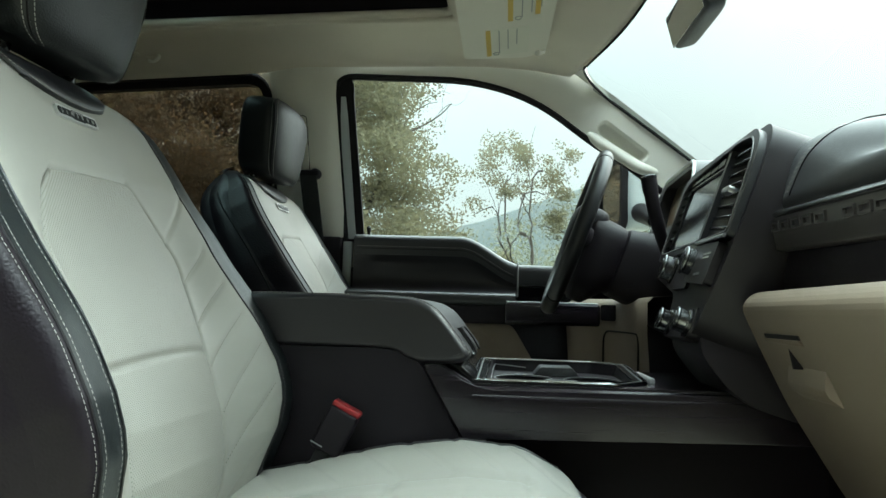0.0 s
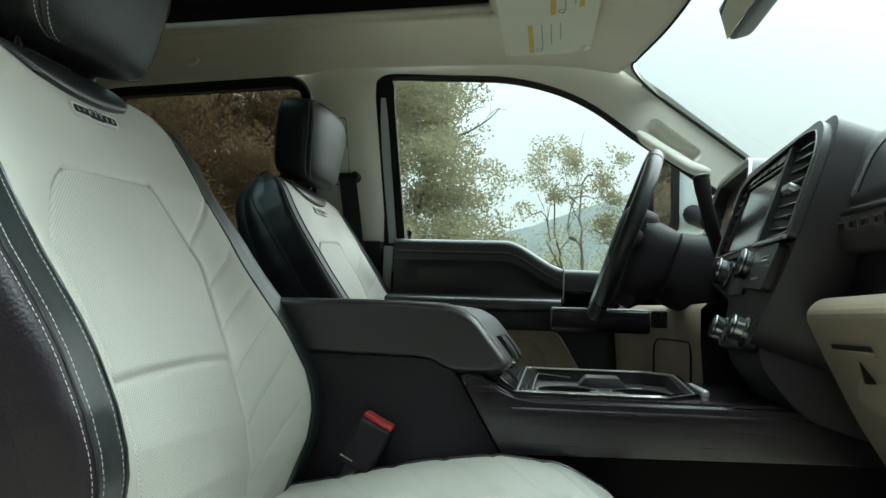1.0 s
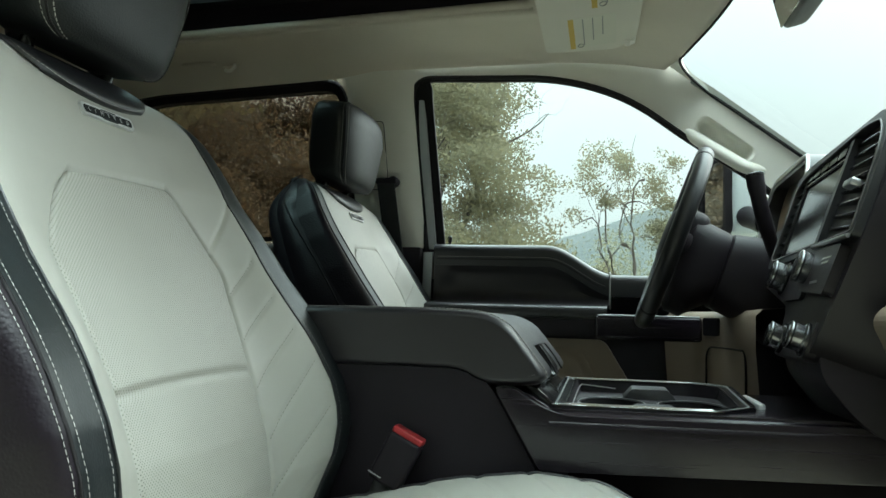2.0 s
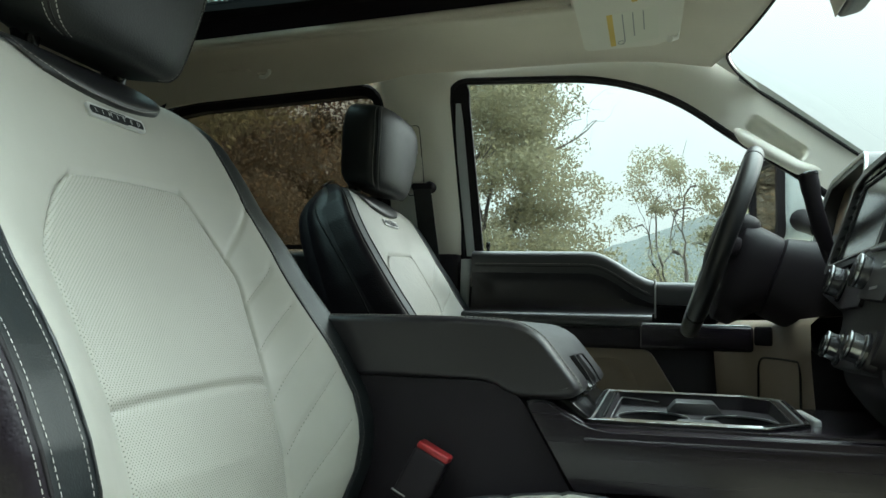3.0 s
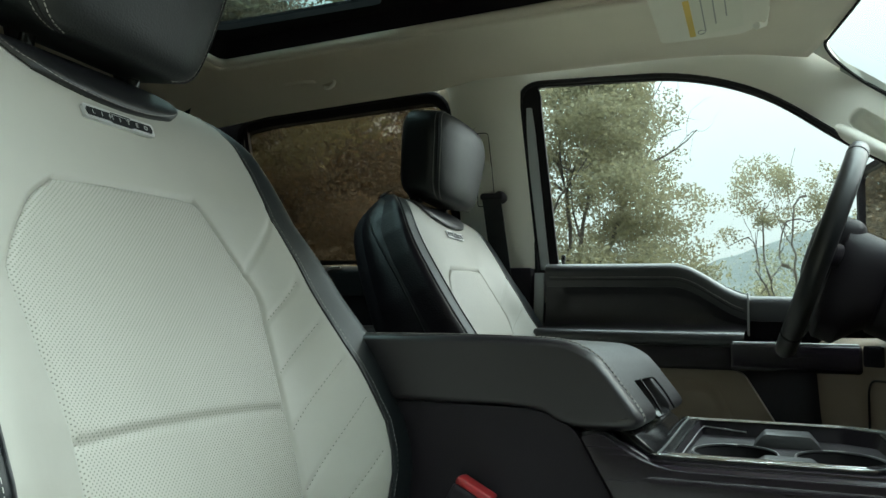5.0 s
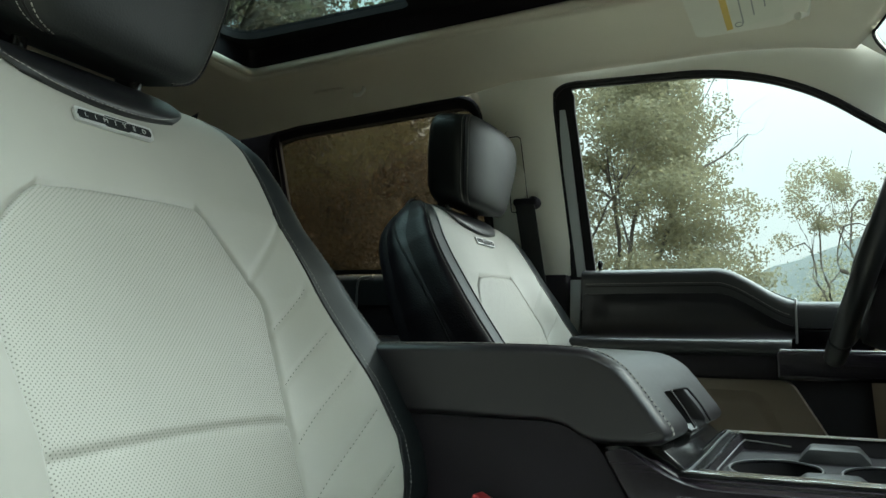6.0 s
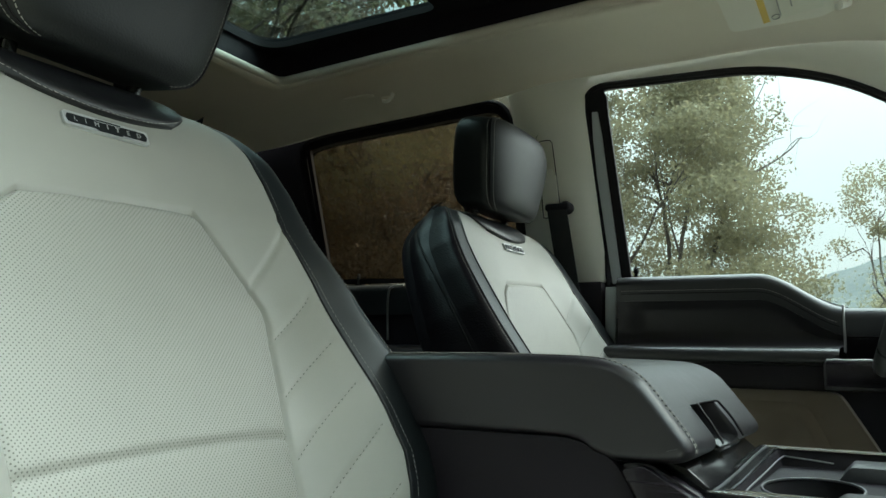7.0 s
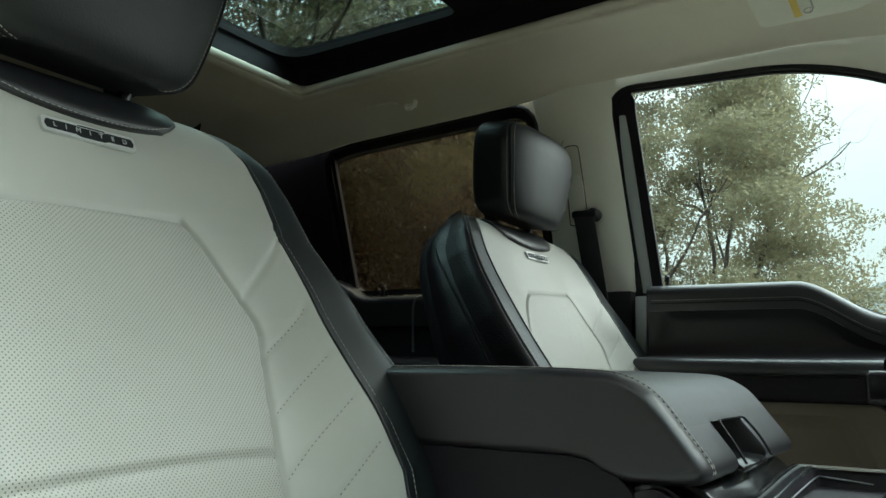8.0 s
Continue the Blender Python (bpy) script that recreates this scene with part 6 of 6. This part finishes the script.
def ridge(name, dist, h0, phase, az0, az1, label):
    rows = []
    for k in range(9):
        s = k / 8
        row = []
        for a in np.linspace(az0, az1, 160):
            h = h0(a) * math.sin(s * math.pi / 2) ** 0.8
            h += (noise.noise((a * 0.9 + phase, s * 6, phase)) * 0.5 + noise.noise((a * 4 + phase, s * 20, phase)) * 0.22) * dist * 0.008 * (1 if k else 0)
            d = dist * (1 + 0.5 * s)
            row.append((d * math.sin(radians(a)), d * math.cos(radians(a)), GROUND - 1 + h * (1 + 0.5 * s)))
        rows.append(row)
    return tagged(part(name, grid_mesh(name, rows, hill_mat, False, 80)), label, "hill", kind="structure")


# no real haze here; the hill's colour carries it
ridge("backdrop_hill", 420, lambda a: 420 * math.tan(radians(max(1.0, min(9.0, 6.2 + 0.34 * (a + 3.5)) - 0.25 * max(0, a - 7)))), 1.7, -60, 60, "distant wooded hill with grey haze put into its colour")


def leaf_mesh(name, cen_, ax, bx, sz, narrow, mat):
    """One mesh of many small pointed leaves."""
    n = len(cen_)
    quad = np.stack([cen_ - ax * sz, cen_ + bx * sz * narrow, cen_ + ax * sz, cen_ - bx * sz * narrow], 1).reshape(-1)
    me = bpy.data.meshes.new(name)
    me.vertices.add(n * 4)
    me.vertices.foreach_set("co", quad.astype(np.float32))
    me.loops.add(n * 4)
    me.loops.foreach_set("vertex_index", np.arange(n * 4, dtype=np.int32))
    me.polygons.add(n)
    me.polygons.foreach_set("loop_start", np.arange(0, n * 4, 4, dtype=np.int32))
    me.update(calc_edges=True)
    me.materials.append(mat)
    return me


class TreeGrower:
    """Grows a trunk with twisting limbs, and remembers where leaves sit."""

    def __init__(self, seed):
        self.rnd = random.Random(seed)
        self.verts, self.faces, self.tips = [], [], []

    def limb(self, p, d, length, r, depth, bend, leaf_from):
        rnd = self.rnd
        n = max(3, int(length / 0.35))
        sides = 8 if depth == 0 else (6 if depth < 2 else 4)
        base = None
        q = Vector(p)
        d = Vector(d).normalized()
        for k in range(n + 1):
            f = k / n
            rr = r * (1 - 0.62 * f)
            a = d.orthogonal().normalized()
            b = d.cross(a)
            start = len(self.verts)
            for j in range(sides):
                t = 2 * math.pi * j / sides
                self.verts.append(q + (a * math.cos(t) + b * math.sin(t)) * rr * (1 + 0.12 * rnd.uniform(-1, 1)))
            if base is not None:
                for j in range(sides):
                    self.faces.append((base + j, base + (j + 1) % sides, start + (j + 1) % sides, start + j))
            base = start
            if depth >= leaf_from:
                self.tips.append((q.copy(), 0.22 + 0.12 * (3 - min(3, depth))))
            if k == n:
                break
            d = (d + Vector((rnd.uniform(-1, 1), rnd.uniform(-1, 1), rnd.uniform(-0.6, 0.9))) * bend).normalized()
            q = q + d * (length / n)
            if depth < 4 and f > (0.25 if depth else 0.45) and rnd.random() < (0.62 if depth < 3 else 0.35) and length > 0.35:
                side = d.orthogonal()
                side.rotate(Matrix.Rotation(rnd.uniform(0, 2 * math.pi), 3, d))
                nd = (d * rnd.uniform(0.35, 0.8) + side.normalized() * rnd.uniform(0.6, 1.1) + Vector((0, 0, 0.12))).normalized()
                self.limb(q, nd, length * rnd.uniform(0.45, 0.72) * (1 - 0.3 * f), rr * rnd.uniform(0.5, 0.7), depth + 1, bend * 1.1, leaf_from)


CROWN_H, CROWN_W = [0.1, 0.3, 0.45, 0.62, 0.8, 0.9, 1.0], [0.75, 0.95, 0.93, 0.83, 0.68, 0.55, 0.35]


def make_tree(name, label, at, height, radius, seed, spread, leaves, leaf_size, leaf_mat, lobes=0, per=70, lean=(0, 0), bend=0.22, leaf_from=2, puff=1.0, limbs=6, trunk=0.22, rise=(0.1, 1.0), hang=0.16):
    g = TreeGrower(seed)
    rnd = g.rnd
    d = Vector((lean[0], lean[1], 1))
    h0 = height * trunk
    g.limb((0, 0, -0.1), d, h0, height * 0.030, 9, 0.06, 99)
    fork = Vector((lean[0] * h0, lean[1] * h0, h0 * 0.96))
    for k in range(limbs):
        a = 2 * math.pi * k / limbs + rnd.uniform(-0.4, 0.4)
        up_ = rnd.uniform(*rise) if k else rise[1] * 1.6
        nd = Vector((math.cos(a) * spread, math.sin(a) * spread, up_))
        g.limb(fork, nd, height * rnd.uniform(0.46, 0.62), height * 0.012, 0, bend, leaf_from)
    pts_ = np.array([tuple(p) for p, _ in g.tips])
    kr = radius / float(np.percentile(np.hypot(pts_[:, 0], pts_[:, 1]), 95))
    kz = height / float(np.percentile(pts_[:, 2], 99))
    g.verts = [Vector((p.x * kr, p.y * kr, p.z * kz)) if p.z > 0.3 else p for p in g.verts]
    g.tips = [(Vector((p.x * kr, p.y * kr, p.z * kz)), r) for p, r in g.tips]
    tree = thing(name, label, "tree", (at[0], at[1], GROUND))
    part("trunk", mesh_of("trunk", g.verts, g.faces, bark, 80), None, tree, "grey-brown trunk and limbs")
    tips = g.tips
    nr = np.random.RandomState(seed)
    if tips and leaves:
        boughs = []
        for _ in range(lobes):  # leafy boughs all through the crown, each of many twigs
            a, rr, hh = nr.uniform(0, 2 * math.pi), radius * nr.uniform(0.1, 1.0) ** 0.5, nr.uniform(hang, 0.98)
            wide_ = rr * float(np.interp(hh, CROWN_H, CROWN_W))
            c = Vector((wide_ * math.cos(a), wide_ * math.sin(a), height * hh))
            for _k in range(26):
                o = nr.normal(0, 1, 3)
                boughs.append((c + Vector((o[0] * 0.34, o[1] * 0.34, o[2] * 0.17 - 0.10 * math.hypot(o[0], o[1]))), 0.17))
        if boughs:
            tips = boughs + [t for k, t in enumerate(tips) if k % 8 == 0 and math.hypot(t[0].x, t[0].y) < radius * float(np.interp(t[0].z / height, CROWN_H, CROWN_W))]
        clumps = nr.randint(0, len(tips), max(20, leaves // per))
        pick = clumps[nr.randint(0, len(clumps), leaves)]
        tp = np.array([tuple(p) for p, _ in tips])
        tr = np.array([r for _, r in tips])
        off = nr.normal(0, 1, (leaves, 3))
        off *= (nr.uniform(0, 1, leaves) ** 0.4 * 1.7 / np.linalg.norm(off, axis=1))[:, None]
        cen_ = tp[pick] + off * (tr[pick] * puff)[:, None] * np.array([1.0, 1.0, 0.65])
        ax = nr.normal(0, 1, (leaves, 3))
        ax /= np.linalg.norm(ax, axis=1)[:, None]
        bx = np.cross(ax, nr.normal(0, 1, (leaves, 3)))
        bx /= np.linalg.norm(bx, axis=1)[:, None]
        sz = leaf_size * nr.uniform(0.6, 1.3, (leaves, 1))
        me = leaf_mesh("crown", cen_, ax, bx, sz, 0.55, leaf_mat)
        part("crown", me, None, tree, "loose leafy crown with gaps")
    return tree


def polar(heading, dist):
    a = radians(heading)
    return (0.55 + dist * math.sin(a), -1.0 + dist * math.cos(a))


make_tree("oak_tree", "large evergreen oak with a loose olive crown", polar(-15.0, 17), 8.7, 3.4, 11, 1.5, 160000, 0.037, oak_leaf, lobes=140, per=72, bend=0.40, leaf_from=2, puff=1.2, limbs=10, trunk=0.16, rise=(-0.1, 0.9))
make_tree("oak_tree", "sparse gnarled oak with bare twisting limbs", polar(1.0, 27), 7.2, 2.7, 37, 1.9, 12000, 0.048, oak_leaf, per=34, bend=0.75, leaf_from=2, puff=0.95, limbs=7, trunk=0.30, rise=(-0.1, 0.7))
make_tree("oak_tree", "sparse leafless oak beyond the windscreen", polar(12.5, 30), 7.6, 2.6, 31, 1.1, 3500, 0.032, dry_leaf, bend=0.4, leaf_from=3, puff=0.6, limbs=6, trunk=0.25)
for hd, ds, hh, sd in ((-27, 14.5, 7.0, 41), (-33, 12, 7.4, 42), (-40, 12.5, 7.6, 43), (-48, 11.5, 7.4, 44), (-57, 13, 8.0, 45)):
    make_tree("oak_tree", "tall oak with browning leaves in a dense stand", polar(hd, ds), hh, 2.5, sd, 0.9, 70000, 0.036, dry_leaf, lobes=60, per=60, bend=0.3, leaf_from=1, puff=1.3, limbs=7, trunk=0.12)
# crown shows through the roof glass; placed also to block zenith light
make_tree("oak_tree", "broad oak over the cab, also placed to shade the sunroof", (-6.2, 3.2), 9.0, 5.2, 61, 1.6, 90000, 0.05, oak_leaf, lobes=150, per=55, bend=0.4, leaf_from=2, puff=1.3, limbs=9, trunk=0.34, rise=(0.0, 0.8), hang=0.42)


def thicket(name, label, heads, dist, top, count, size, mat, seed):
    """A far belt of scrub: many leaf clumps over the ground."""
    nr = np.random.RandomState(seed)
    clumps = int(count / 120)
    ch = nr.uniform(heads[0], heads[1], clumps)
    cd = nr.uniform(dist[0], dist[1], clumps)
    cz = GROUND + nr.uniform(0.0, 1.0, clumps) ** 1.3 * top * (0.75 + 0.25 * np.sin(ch * 0.9 + 1.0) * np.cos(ch * 0.37))
    own = nr.randint(0, clumps, count)
    ang = np.radians(ch[own])
    cen_ = np.stack([cd[own] * np.sin(ang), cd[own] * np.cos(ang), cz[own]], 1) + nr.normal(0, 1, (count, 3)) * np.array([0.75, 0.75, 0.42])
    ax = nr.normal(0, 1, (count, 3))
    ax /= np.linalg.norm(ax, axis=1)[:, None]
    bx = np.cross(ax, nr.normal(0, 1, (count, 3)))
    bx /= np.linalg.norm(bx, axis=1)[:, None]
    sz = size * nr.uniform(0.6, 1.3, (count, 1))
    me = leaf_mesh(name, cen_, ax, bx, sz, 0.6, mat)
    return tagged(part(name, me), label, "scrub", kind="stuff")


thicket("scrub", "belt of grey-green scrub below the hill", (-22, 32), (40, 60), 7.0, 110000, 0.10, scrub_leaf, 5)
thicket("scrub", "dense brown oak thicket behind the stand of trees", (-78, -21), (17, 22), 7.0, 70000, 0.08, dry_leaf, 9)
# out of view: added to hold back sky light from the open doorway side
thicket("scrub", "unseen woodland added behind to block side light", (108, 282), (9.5, 16), 16.0, 170000, 0.15, light_blocker_leaf, 13)
